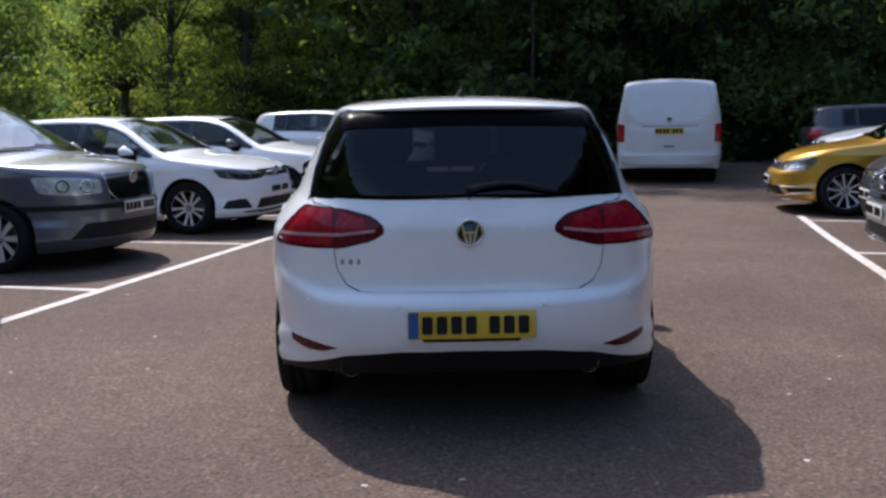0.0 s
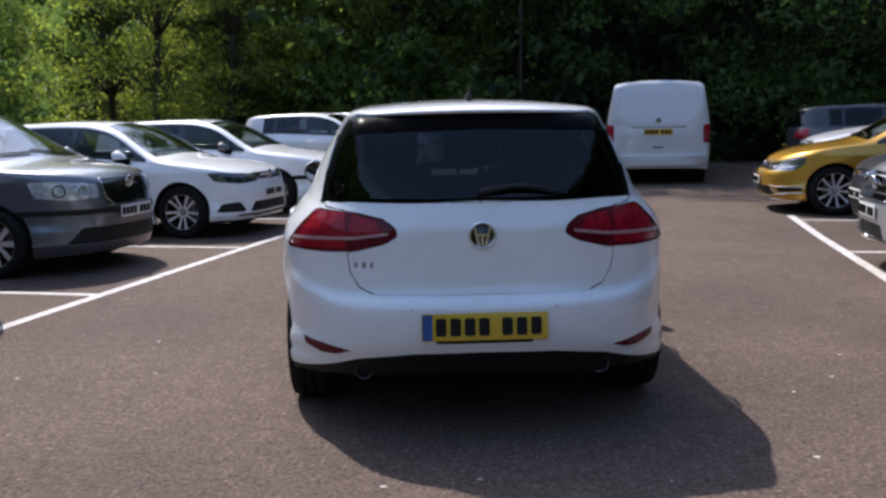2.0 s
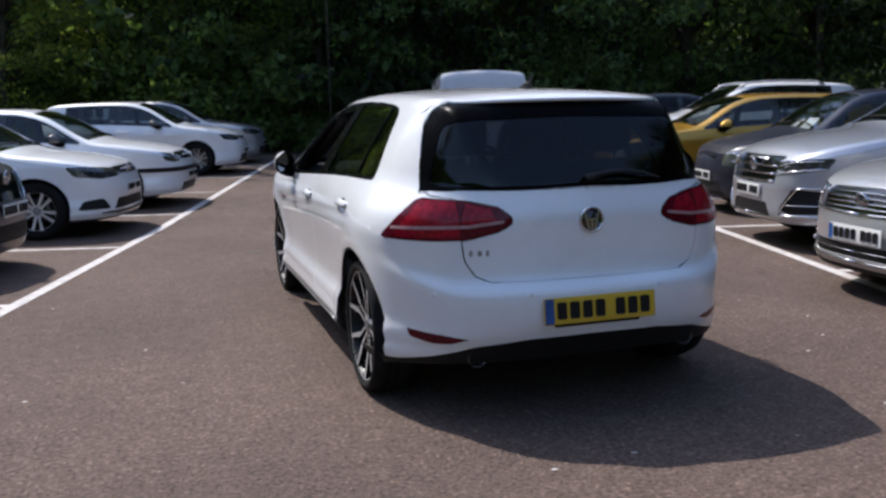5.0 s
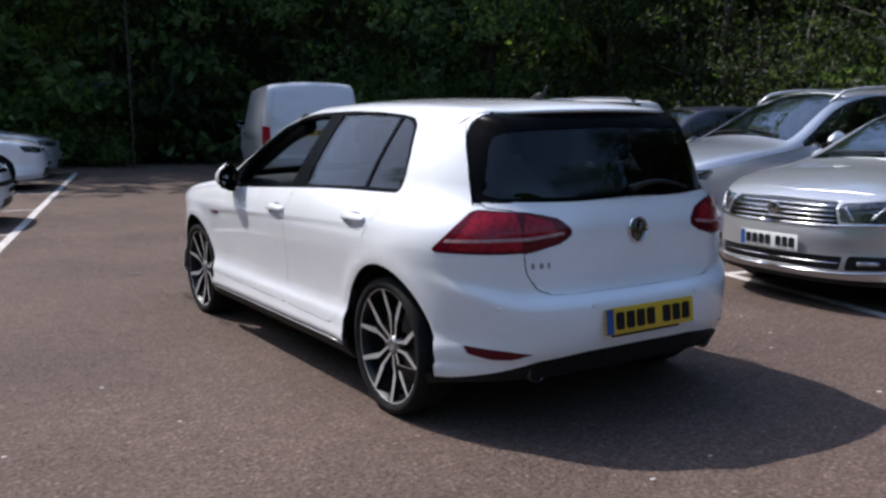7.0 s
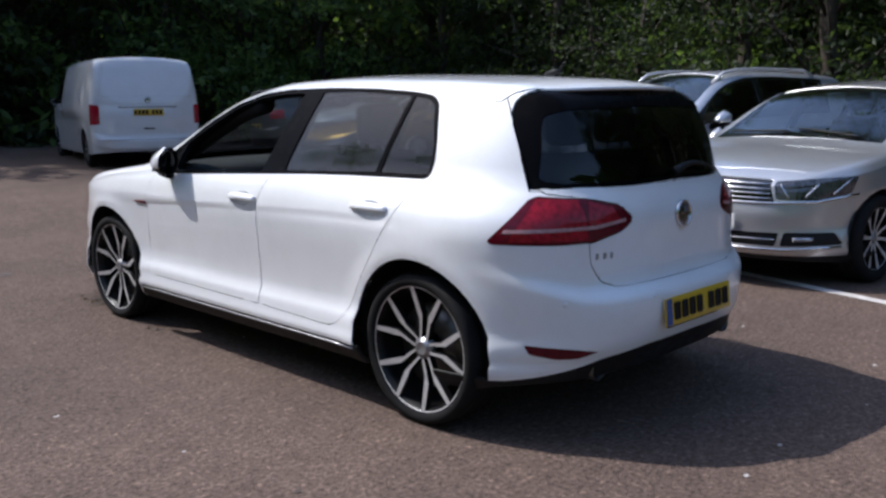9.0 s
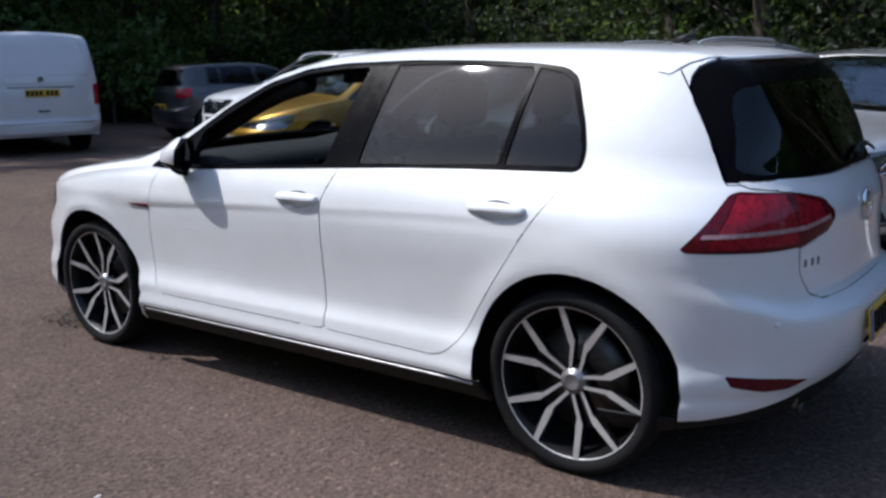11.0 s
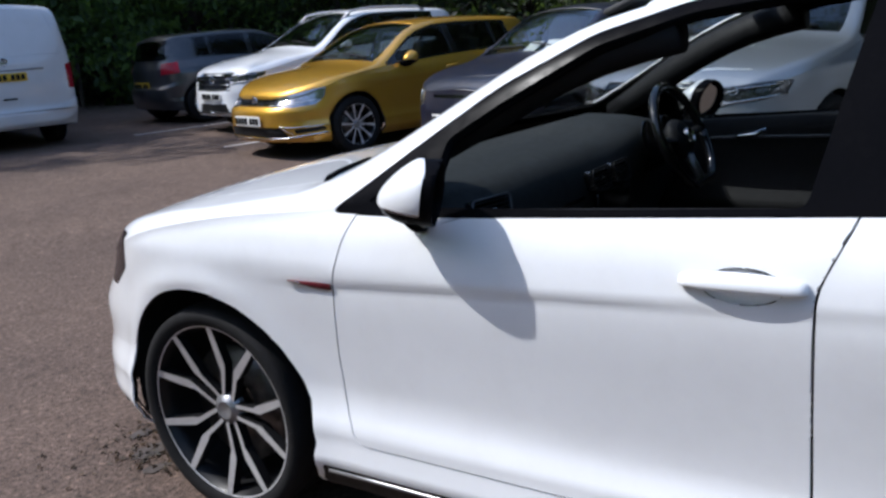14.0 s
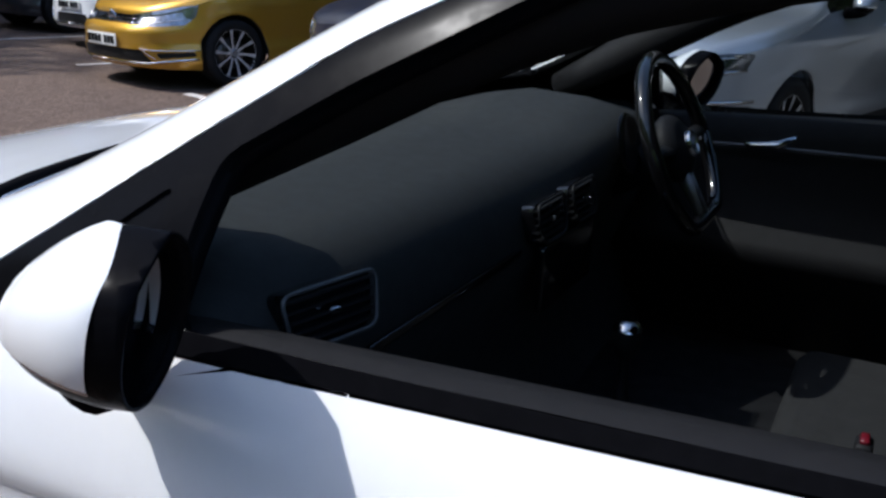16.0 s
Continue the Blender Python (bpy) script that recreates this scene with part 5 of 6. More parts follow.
        tube(bm, [(sg * 0.735, 2.46, 0.868), (sg * 0.715, 2.42, 0.872), (sg * 0.712, 2.37, 0.878), (sg * 0.720, 2.335, 0.898)], [0.006, 0.008, 0.011, 0.005], 8)
        part("inner_handle", bm, "chrome", card, "chrome inner door handle")
    for sg in (-1, 1):
        pts = []
        for j in range(9):
            y = 2.20 + 0.70 * j / 8
            x = 0.885 - 0.47 * (k.top(y) - k.crown(y) - k.belt(y)) - 0.118 - 0.012 * j / 8
            hit = k.drop((-x, y, 3), (0, 0, -1))
            pts.append((sg * (x - 0.012), y - 0.015, hit.z - 0.060))
        part("pillar_trim", tube(bmesh.new(), pts, [0.055] * 6 + [0.050, 0.045, 0.040], 12, 0.8), "cabin", root, "black windscreen pillar lining")
    bm = box(bmesh.new(), (-0.11, 2.40, 1.262), (0.11, 2.425, 1.328), 0.015, 2)
    part("rear_view_mirror", bm, "gloss_black", root)
    for sg in (-1, 1):
        bm = box(bmesh.new(), (-0.19, -0.008, -0.075), (0.19, 0.008, 0.0), 0.006, 1)
        o = part("sun_visor", bm, "lining", root)
        o.matrix_basis = Matrix.Translation((sg * 0.36, 2.30, 1.345)) @ Matrix.Rotation(radians(70), 4, "X")


# ---- ground ----
def lane_xy(u, v):
    p = lane(u, v, 0).translation
    return p.x, p.y


def sheet(name, us, edges, drop, depth, mat):
    """A sheet across the lane that follows its rise; edges(u) gives its two sides."""
    bm, rows = bmesh.new(), []
    for u in us:
        lo, hi = edges(u)
        rows.append([bm.verts.new((*lane_xy(u, v), rise(u) - d)) for v, d in ((lo, drop), (hi, drop), (hi, drop + depth), (lo, drop + depth))])
    for a, b in zip(rows, rows[1:]):
        for j in range(4 if depth else 1):
            bm.faces.new((a[j], a[(j + 1) % 4], b[(j + 1) % 4], b[j]))
    if depth:
        bm.faces.new(rows[0])
        bm.faces.new(rows[-1][::-1])
    bmesh.ops.remove_doubles(bm, verts=bm.verts, dist=1e-5)
    bmesh.ops.recalc_face_normals(bm, faces=bm.faces)
    return new(name, mesh_of(name, bm, mat, False))


tagged(sheet("ground", (-1500, 7, 18.5, 1500), lambda u: (-1500, 1500), 0.02, 0, "earth"), "bare earth and leaf litter under the trees", "ground", kind="structure")
tagged(sheet("pavement", (-40, 7, 18.5, 23.5, 24.5), lambda u: (-9.2, 8.6 if u < 24 else 0), 0, 0.12, "asphalt"), "worn brown-grey asphalt of the car park", "pavement", kind="structure")


def painted_line(u0, v0, u1, v1, width=0.10):
    way = Vector((u1 - u0, v1 - v0)).normalized() * width / 2
    side = Vector((-way.y, way.x))
    a, b = Vector((u0, v0)), Vector((u1, v1))
    bm = bmesh.new()
    n = max(2, int((b - a).length / 0.5))
    rows = []
    for k in range(n + 1):
        p = a.lerp(b, k / n)
        j = [random.uniform(-0.006, 0.006) for _ in range(2)]
        z = rise(p.x) + 0.004
        rows.append([bm.verts.new((*lane_xy(*(p + side * (1 + j[0] * 8))), z)), bm.verts.new((*lane_xy(*(p - side * (1 + j[1] * 8))), z))])
    for p, q in zip(rows, rows[1:]):
        bm.faces.new((p[0], p[1], q[1], q[0]))
    bmesh.ops.recalc_face_normals(bm, faces=bm.faces)
    return tagged(new("bay_line", mesh_of("bay_line", bm, "line", False)), "faded white painted line on the asphalt", "road marking", "bay lines", "structure")


painted_line(-12, -3.58, 19, -3.58)
painted_line(-12, 2.62, 8.95, 2.62)
for k in range(-5, 7):
    painted_line(2.79 + 2.76 * k, -3.63, 2.79 + 2.76 * k, -8.4, 0.09)
for k in range(-5, 5):
    painted_line(3.1 + 2.68 * k, 2.67, 3.1 + 2.68 * k, 7.4, 0.09)


# ---- car shapes ----
BASE_HATCH = dict(
    length=4.318, half=0.897, height=1.45, hubs=(0.772, 3.447), wheel=0.318, arch=0.362, track=0.860, stations=60,
    width=[(0.10, 0.80), (0.17, 0.850), (0.205, 0.885), (0.225, 0.890), (0.252, 0.906), (0.282, 0.909), (0.308, 0.898), (0.34, 0.901), (0.362, 0.899), (0.384, 0.890), (0.406, 0.8785), (0.45, 0.8765), (0.50, 0.879), (0.60, 0.886), (0.70, 0.895), (0.775, 0.899), (0.80, 0.893), (0.86, 0.868), (0.91, 0.826), (0.95, 0.790), (0.99, 0.748), (1.05, 0.72)],
    rear=[(0.1, 0.14), (0.22, 0.10), (0.30, 0.055), (0.38, 0.015), (0.48, 0.0), (0.53, 0.001), (0.550, 0.006), (0.566, 0.024), (0.582, 0.050), (0.60, 0.066), (0.70, 0.077), (0.84, 0.080), (0.97, 0.125), (1.0, 0.135)],
    front=[(0.1, 0.16), (0.2, 0.05), (0.32, 0.0), (0.5, 0.0), (0.55, 0.022), (0.60, 0.085), (0.65, 0.140), (0.70, 0.182), (0.78, 0.24), (1, 0.33)],
    round_rear=(0.88, 3.0), round_front=(1.12, 3.2), lean=0.47, ridge_lift=0.12,
    upright=[(0.775, 0), (0.80, 0.0025), (0.86, 0.014), (0.91, 0.034), (0.95, 0.048), (1.0, 0.066)], along=[(0.35, 0), (1.1, 0.75), (1.7, 1.0), (2.6, 0.9), (3.1, 0.45), (3.8, 0.2), (4.2, 0)],
    crease=[(0, 0.80), (0.5, 0.825), (1.14, 0.818), (1.86, 0.796), (2.35, 0.774), (2.92, 0.742), (3.3, 0.72), (4.255, 0.60)],
    fillet=[(0, 0.03), (0.45, 0.04), (0.9, 0.06), (2.2, 0.07), (3.0, 0.06), (3.3, 0.10), (4.2, 0.08)],
    belt=[(0, 0.965), (0.5, 0.982), (0.8, 0.988), (1.3, 0.981), (1.84, 0.963), (2.5, 0.930), (2.95, 0.904), (3.2, 0.886), (3.6, 0.830), (3.9, 0.757), (4.1, 0.69), (4.255, 0.64)],
    bottom=[(0, 0.24), (0.35, 0.205), (0.5, 0.172), (3.6, 0.172), (3.9, 0.18), (4.255, 0.2)],
    top=[(0.10, 0.955), (0.35, 1.346), (0.40, 1.366), (0.7, 1.397), (1.1, 1.414), (1.6, 1.424), (2.0, 1.414), (2.25, 1.388), (3.10, 0.992), (3.2, 0.968), (3.6, 0.908), (3.95, 0.822), (4.12, 0.75), (4.22, 0.668)],
    crown=[(0.1, 0.06), (0.36, 0.040), (0.6, 0.034), (2.0, 0.038), (2.3, 0.06), (3.1, 0.06), (3.3, 0.05), (4.1, 0.04)],
    pillars=(2.95, 1.84, 1.06, 0.77), screen=(3.06, 2.24), dash=2.62, dash_top=0.93, handles=((1.97, 0.835), (1.04, 0.86)),
)


TALL = dict(BASE_HATCH)
TALL.update(upright=[(0, 0), (2, 0)], front=[(0.1, 0.16), (0.2, 0.05), (0.32, 0.0), (0.5, 0.0), (0.60, 0.02), (0.68, 0.045), (0.76, 0.09), (1, 0.2)], round_front=(1.1, 3.6), belt=BASE_HATCH["belt"][:-5] + [(3.2, 0.872), (3.6, 0.812), (4.0, 0.745), (4.255, 0.695)], top=BASE_HATCH["top"][:-4] + [(3.6, 0.916), (3.95, 0.852), (4.12, 0.80), (4.22, 0.735)])


def shaped(length, half, height, base=TALL, front_hub=None, rear_hub=None, **more):
    """A car's numbers from another's, stretched to its size."""
    fl, fw, fh = length / base["length"], half / base["half"], height / base["height"]
    s = dict(base)
    s.update(length=length, half=half, height=height, stations=30)
    for key in ("belt", "bottom", "top", "crown", "crease", "fillet"):
        s[key] = [(a * fl, b * (fh if key not in ("bottom", "fillet") else 1)) for a, b in base[key]]
    s["width"] = [(a * fh, b * fw) for a, b in base["width"]]
    for key in ("rear", "front"):
        s[key] = [(a * fh, b) for a, b in base[key]]
    s["hubs"] = (rear_hub or base["hubs"][0] * fl, front_hub or base["hubs"][1] * fl)
    s["track"] = half - 0.025
    s["pillars"] = tuple(a * fl for a in base["pillars"])
    s["screen"] = tuple(a * fl for a in base["screen"])
    s["dash"], s["dash_top"] = base["dash"] * fl, base["dash_top"] * fh
    s["handles"] = tuple((a * fl, b * fh) for a, b in base["handles"])
    s.update(more)
    return s


def face_cuts(zl0, zl1, x0, x1, grille, lower, lamp_tip=0.0):
    """Front outlines: lamps between heights zl0 and zl1 from x0 out to x1, the grille between them and the lower grille."""
    lamp = rounded([(-x0, zl0 + 0.02), (-x0, zl1 - 0.035), (-x1 * 0.9, zl1), (-x1, zl1 + lamp_tip), (-x1 * 0.97, zl0 + 0.03), (-x1 * 0.8, zl0)], 0.02)
    cuts = [(HEADLAMP, "front", lamp)]
    gx, g0, g1 = grille
    cuts.append((GRILLE, "front", rounded([(0.1, g0), (-gx, g0 + 0.01), (-gx, g1), (0.1, g1)], 0.01)))
    lx, l0, l1 = lower
    cuts.append((LOWER, "front", rounded([(0.1, l0), (-lx, l0), (-lx * 0.85, l1), (0.1, l1)], 0.02)))
    return cuts


CARRIER = shaped(4.40, 0.897, 1.66, skirt=True, badge_front=0.83, plate_front=0.56, plate_rear=None,
                top=[(0.08, 1.05), (0.30, 1.55), (0.36, 1.585), (0.9, 1.63), (1.6, 1.655), (2.1, 1.64), (2.45, 1.58), (3.45, 1.06), (3.55, 1.03), (3.9, 0.995), (4.15, 0.955), (4.28, 0.90), (4.36, 0.83)],
                screen=(3.42, 2.44), pillars=(3.36, 2.05, 1.0, 0.4), dash=2.85, dash_top=1.02, front_hub=3.50,
                cuts=face_cuts(0.685, 0.865, 0.43, 0.82, (0.37, 0.63, 0.87), (0.70, 0.29, 0.44)) + [(TRIM, "front", rounded([(0.1, 0.555), (-0.9, 0.555), (-0.9, 0.605), (0.1, 0.605)], 0.01))],
                lamp_mat="clear_lamp", lamp_rings=((0.55, 0.775, 0.068), (0.70, 0.775, 0.060)), round_front=(1.25, 2.7),
                strips=(("chrome_strip", "chrome", 0.009, [(0.30, 0.625), (0.37, 0.70), (0.38, 0.875)]),))
COMPACT = shaped(4.05, 0.876, 1.455, badge_front=0.735, plate_front=0.52, skirt=False,
              cuts=face_cuts(0.645, 0.785, 0.35, 0.84, (0.35, 0.67, 0.765), (0.56, 0.30, 0.42)) + [(FOG, "front", rounded([(-0.60, 0.31), (-0.83, 0.31), (-0.79, 0.41), (-0.66, 0.43)], 0.03)), (STRIPE, "front", [(0.1, 0.0), (-1.0, 0.0), (-1.0, 0.20), (-0.6, 0.215), (0.1, 0.215)]), (TRIM, "front", [(0.1, 0.262), (-0.70, 0.262), (-0.70, 0.274), (-0.60, 0.282), (0.1, 0.282)])], bars=((0.685, 0.36, 0.006), (0.25, 0.50, 0.008)))
OLDER_HATCH = shaped(4.15, 0.868, 1.44, badge_front=None, plate_front=0.44, mirror="dark_grey",
                  cuts=face_cuts(0.63, 0.775, 0.40, 0.72, (0.38, 0.66, 0.77), (0.5, 0.22, 0.34)) + [(TRIM, "front", rounded([(0.1, 0.50), (-0.95, 0.50), (-0.95, 0.56), (0.1, 0.56)], 0.01))], lamp_mat="lamp", lamp_rings=((0.50, 0.705, 0.06), (0.63, 0.705, 0.055)))
HATCH = shaped(4.1, 0.87, 1.50, mirror="dark_grey", badge_front=0.73, plate_front=0.46, cuts=face_cuts(0.66, 0.80, 0.40, 0.80, (0.36, 0.68, 0.77), (0.5, 0.22, 0.38)))
SALOON = shaped(4.77, 0.916, 1.46, badge_front=0.675, plate_front=0.46, band=True, front_hub=3.94, rear_hub=1.07,
                top=[(0.08, 0.97), (0.5, 1.18), (0.9, 1.34), (1.4, 1.43), (2.0, 1.46), (2.5, 1.43), (2.75, 1.40), (3.62, 1.0), (3.75, 0.97), (4.1, 0.92), (4.45, 0.84), (4.62, 0.77), (4.73, 0.68)],
                screen=(3.60, 2.74), pillars=(3.46, 2.25, 1.35, 0.75), dash=3.1, dash_top=0.93,
                cuts=[(GRILLE, "front", rounded([(0.1, 0.600), (-0.50, 0.605), (-0.44, 0.755), (0.1, 0.765)], 0.01)), (HEADLAMP, "front", rounded([(-0.505, 0.625), (-0.47, 0.745), (-0.66, 0.765), (-0.86, 0.785), (-0.84, 0.66), (-0.72, 0.62)], 0.015, 2)),
                      (LOWER, "front", rounded([(0.1, 0.30), (-0.52, 0.30), (-0.54, 0.395), (0.1, 0.385)], 0.015)), (FOG, "front", rounded([(-0.55, 0.30), (-0.84, 0.315), (-0.80, 0.40), (-0.57, 0.40)], 0.02)), (STRIPE, "front", [(0.1, 0.0), (-1.0, 0.0), (-1.0, 0.235), (0.1, 0.235)])],
                bars=((0.630, 0.47, 0.0055), (0.662, 0.46, 0.0055), (0.694, 0.45, 0.0055), (0.726, 0.44, 0.0055)),
                strips=(("chrome_strip", "chrome", 0.011, [(0, 0.592), (0.50, 0.598), (0.72, 0.612), (0.86, 0.655)]), ("chrome_strip", "chrome", 0.010, [(0, 0.275), (0.55, 0.280), (0.83, 0.300)]), ("chrome_strip", "chrome", 0.005, [(0.0, 0.345), (0.52, 0.350)]),
                        ("lamp_blade", "chrome", 0.007, [(0.51, 0.735), (0.58, 0.635)]), ("lamp_blade", "chrome", 0.007, [(0.66, 0.640), (0.72, 0.735)]), ("lamp_blade", "chrome", 0.006, [(0.78, 0.66), (0.84, 0.765)]), ("fog_lamp", "lamp", 0.016, [(0.62, 0.352), (0.72, 0.356)])))
SALOON["round_front"] = (1.2, 3.0)
SUV = shaped(4.45, 0.92, 1.64, badge_front=0.76, plate_front=0.53, skirt=True, wheel=0.345, arch=0.385, bottom=[(0, 0.32), (0.4, 0.26), (3.8, 0.26), (4.45, 0.26)],
             cuts=face_cuts(0.71, 0.84, 0.46, 0.86, (0.47, 0.60, 0.85), (0.42, 0.31, 0.43)) + [(FOG, "front", rounded([(-0.54, 0.38), (-0.64, 0.34), (-0.86, 0.36), (-0.86, 0.55), (-0.66, 0.57)], 0.02))], rails=(0.9, 2.5, 0.56), lamp_rings=((0.58, 0.79, 0.035), (0.72, 0.79, 0.035)), bars=((0.625, 0.46, 0.010), (0.69, 0.46, 0.011), (0.76, 0.46, 0.011)),
             strips=(("chrome_strip", "chrome", 0.013, [(0, 0.300), (0.50, 0.305), (0.60, 0.330), (0.86, 0.335)]), ("chrome_strip", "chrome", 0.010, [(0.545, 0.335), (0.62, 0.46), (0.70, 0.575), (0.86, 0.58)]), ("chrome_strip", "chrome", 0.006, [(0.60, 0.42), (0.84, 0.43)]),
                     ("chrome_strip", "chrome", 0.008, [(0.46, 0.69), (0.60, 0.715), (0.84, 0.75)]), ("lamp_blade", "chrome", 0.006, [(0.50, 0.76), (0.62, 0.80), (0.82, 0.82)])))
SMALL = shaped(3.6, 0.82, 1.49, badge_front=None, plate_front=0.46, cuts=face_cuts(0.58, 0.78, 0.46, 0.76, (0.30, 0.66, 0.70), (0.52, 0.22, 0.40)), lamp_mat="lamp", lamp_rings=((0.60, 0.69, 0.06),))
GOLD = shaped(4.255, 0.897, 1.45, BASE_HATCH, badge_front=0.628, plate_front=0.43, round_front=(1.15, 3.0),
              cuts=[(HEADLAMP, "front_corner", rounded([(1.585, 0.765), (1.72, 0.750), (2.0, 0.695), (2.24, 0.655), (2.24, 0.575), (1.95, 0.565), (1.70, 0.585), (1.61, 0.66)], 0.012, 2)), (GRILLE, "front", rounded([(0.1, 0.582), (-0.42, 0.585), (-0.42, 0.655), (0.1, 0.660)], 0.01)), (LOWER, "front", rounded([(0.1, 0.245), (-0.62, 0.245), (-0.52, 0.36), (0.1, 0.37)], 0.02)), (FOG, "front", rounded([(-0.66, 0.285), (-0.84, 0.312), (-0.83, 0.35), (-0.64, 0.335)], 0.02))], lamp_mat="lamp", lamp_rings=((0.50, 0.615, 0.030), (0.64, 0.635, 0.030)), bars=((0.592, 0.42, 0.006), (0.622, 0.40, 0.004)),
              strips=(("chrome_strip", "chrome", 0.010, [(0, 0.238), (0.56, 0.240), (0.70, 0.262), (0.85, 0.285)]), ("chrome_strip", "chrome", 0.007, [(0.50, 0.372), (0.62, 0.358), (0.85, 0.362)]), ("chrome_strip", "chrome", 0.005, [(0.54, 0.352), (0.64, 0.280)]), ("lamp_blade", "chrome", 0.006, [(0.44, 0.590), (0.60, 0.595), (0.78, 0.640)])))
REAR_HATCH = shaped(4.0, 0.86, 1.47, plate_rear=0.62, glass="dark_tint", gate=dict(low=0.55, wide=0.62, belt=1.0, top=1.33),
                    cuts=[(TAIL, "rear_corner", [(0.70 * x - 0.714 * y, z) for x, y, z in ((-0.60, 0.10, 0.78), (-0.60, 0.10, 0.95), (-0.78, 0.30, 0.97), (-0.80, 0.36, 0.80))])])
VAN = dict(BASE_HATCH)
VAN.update(
    crease=[(0, 0.9), (4.9, 0.8)], fillet=[(0, 0.06), (3.0, 0.12), (4.9, 0.1)], tuck=0.004,
    length=4.90, half=0.952, height=1.97, hubs=(0.98, 3.98), wheel=0.335, arch=0.38, track=0.90, stations=36, lean=0.165, round_rear=(0.36, 3.4), round_front=(1.2, 3.2),
    width=[(0.1, 0.86), (0.3, 0.925), (0.6, 0.945), (0.9, 0.952), (1.1, 0.945), (1.3, 0.93)],
    rear=[(0.1, 0.12), (0.30, 0.06), (0.36, 0.0), (0.50, 0.0), (0.54, 0.045), (0.9, 0.05), (1.12, 0.075)], front=[(0.1, 0.2), (0.3, 0.03), (0.5, 0), (0.8, 0.08), (1.2, 0.3)],
    belt=[(0, 1.12), (3.0, 1.12), (3.9, 1.08), (4.4, 0.98), (4.9, 0.86)], bottom=[(0, 0.30), (0.5, 0.25), (4.0, 0.22), (4.9, 0.22)],
    top=[(0.07, 1.13), (0.16, 1.50), (0.26, 1.84), (0.33, 1.925), (0.5, 1.955), (1.5, 1.97), (2.6, 1.96), (3.1, 1.90), (4.05, 1.24), (4.3, 1.14), (4.7, 1.0), (4.85, 0.9)],
    crown=[(0.07, 0.05), (0.3, 0.06), (3.0, 0.07), (4.0, 0.09), (4.8, 0.05)],
    pillars=(3.95, 2.95, 2.9, 2.85), screen=(4.02, 3.10), dash=3.5, dash_top=1.15, handles=((2.95, 1.02),), wipers=False, plate_rear=0.985, badge_rear=1.19, rear_strips=((1.075, 0.50, 0.011, "alloy_grey"), (0.70, 0.09, 0.012, "black"), (0.515, 0.86, 0.012, "silver")),
    back="van_white", gate=dict(low=0.53, wide=0.86, belt=1.25, top=1.88), cuts=[(TAIL, "rear", rounded([(-0.815, 0.78), (-0.815, 1.10), (-0.90, 1.12), (-1.2, 1.12), (-1.2, 0.76)], 0.02))],
)

# ---- parked cars, up the lane ----
LEFT, RIGHT = "cars parked along the far side of the lane", "cars parked nose out beside the lane"
plain_car("people_carrier", "grey people carrier with black bumper strips, parked nose out", CARRIER, "grey", ("nine", "alloy", 0.215), nose_at(4.24, -4.10, 1, 4.40), group=LEFT)
plain_car("hatchback", "white small hatchback with black fog panels, parked nose out", COMPACT, "white", ("five", "alloy", 0.21), nose_at(7.1, -3.88, 1, 4.05), group=LEFT)
plain_car("hatchback", "older white hatchback with black bumper strips", OLDER_HATCH, "white", ("nine", "alloy_grey", 0.20), nose_at(9.7, -3.75, 1, 4.15), group=LEFT)
plain_car("hatchback", "white five-door hatchback past an empty bay", HATCH, "white", ("five", "alloy_grey", 0.20), nose_at(15.2, -3.8, 1, 4.1), group=LEFT)
plain_car("hatchback", "silver hatchback at the end of the row", HATCH, "silver", ("five", "alloy_grey", 0.20), nose_at(18.0, -3.8, 1, 4.1), group=LEFT)
plain_car("saloon_car", "silver saloon with a slatted chrome grille, nose over the line", SALOON, "silver", ("ten", "alloy", 0.225), nose_at(2.0, 2.19, -1, 4.77, 9), group=RIGHT)
plain_car("hatchback", "black hatchback parked nose out beside the people carrier", HATCH, "navy", ("five", "alloy_grey", 0.20), nose_at(1.22, -3.66, 1, 4.1), group=LEFT)
plain_car("sports_utility_vehicle", "silver sports utility vehicle with roof rails", SUV, "steel", ("ten", "alloy", 0.235), nose_at(4.65, 2.55, -1, 4.45), group=RIGHT)
plain_car("city_car", "dark navy city car with papers behind its windscreen", SMALL, "navy", ("five", "alloy_grey", 0.19), nose_at(7.25, 3.03, -1, 3.6), group=RIGHT)
plain_car("hatchback", "metallic gold hatchback with multi-spoke alloy wheels", GOLD, "gold", ("ten", "alloy", 0.225), nose_at(9.8, 2.3, -1, 4.255), group=RIGHT)
plain_car("sports_utility_vehicle", "white sports utility vehicle with silver roof rails", SUV, "white", ("five", "alloy_grey", 0.225), nose_at(12.5, 3.3, -1, 4.45), group=RIGHT)
plain_car("hatchback", "dark grey hatchback parked nose in under the trees", REAR_HATCH, "dark_grey", ("five", "alloy_grey", 0.20), nose_at(15.1, 7.4, 1, 4.0), plates=None, group=RIGHT)
plain_car("panel_van", "white panel van, its paint darkened to stand for tree shade", VAN, "van_white", ("nine", "alloy_grey", 0.21), Matrix.Translation((4.42, 13.0, rise(14.0))) @ Matrix.Rotation(radians(-14), 4, "Z"), plates=None)


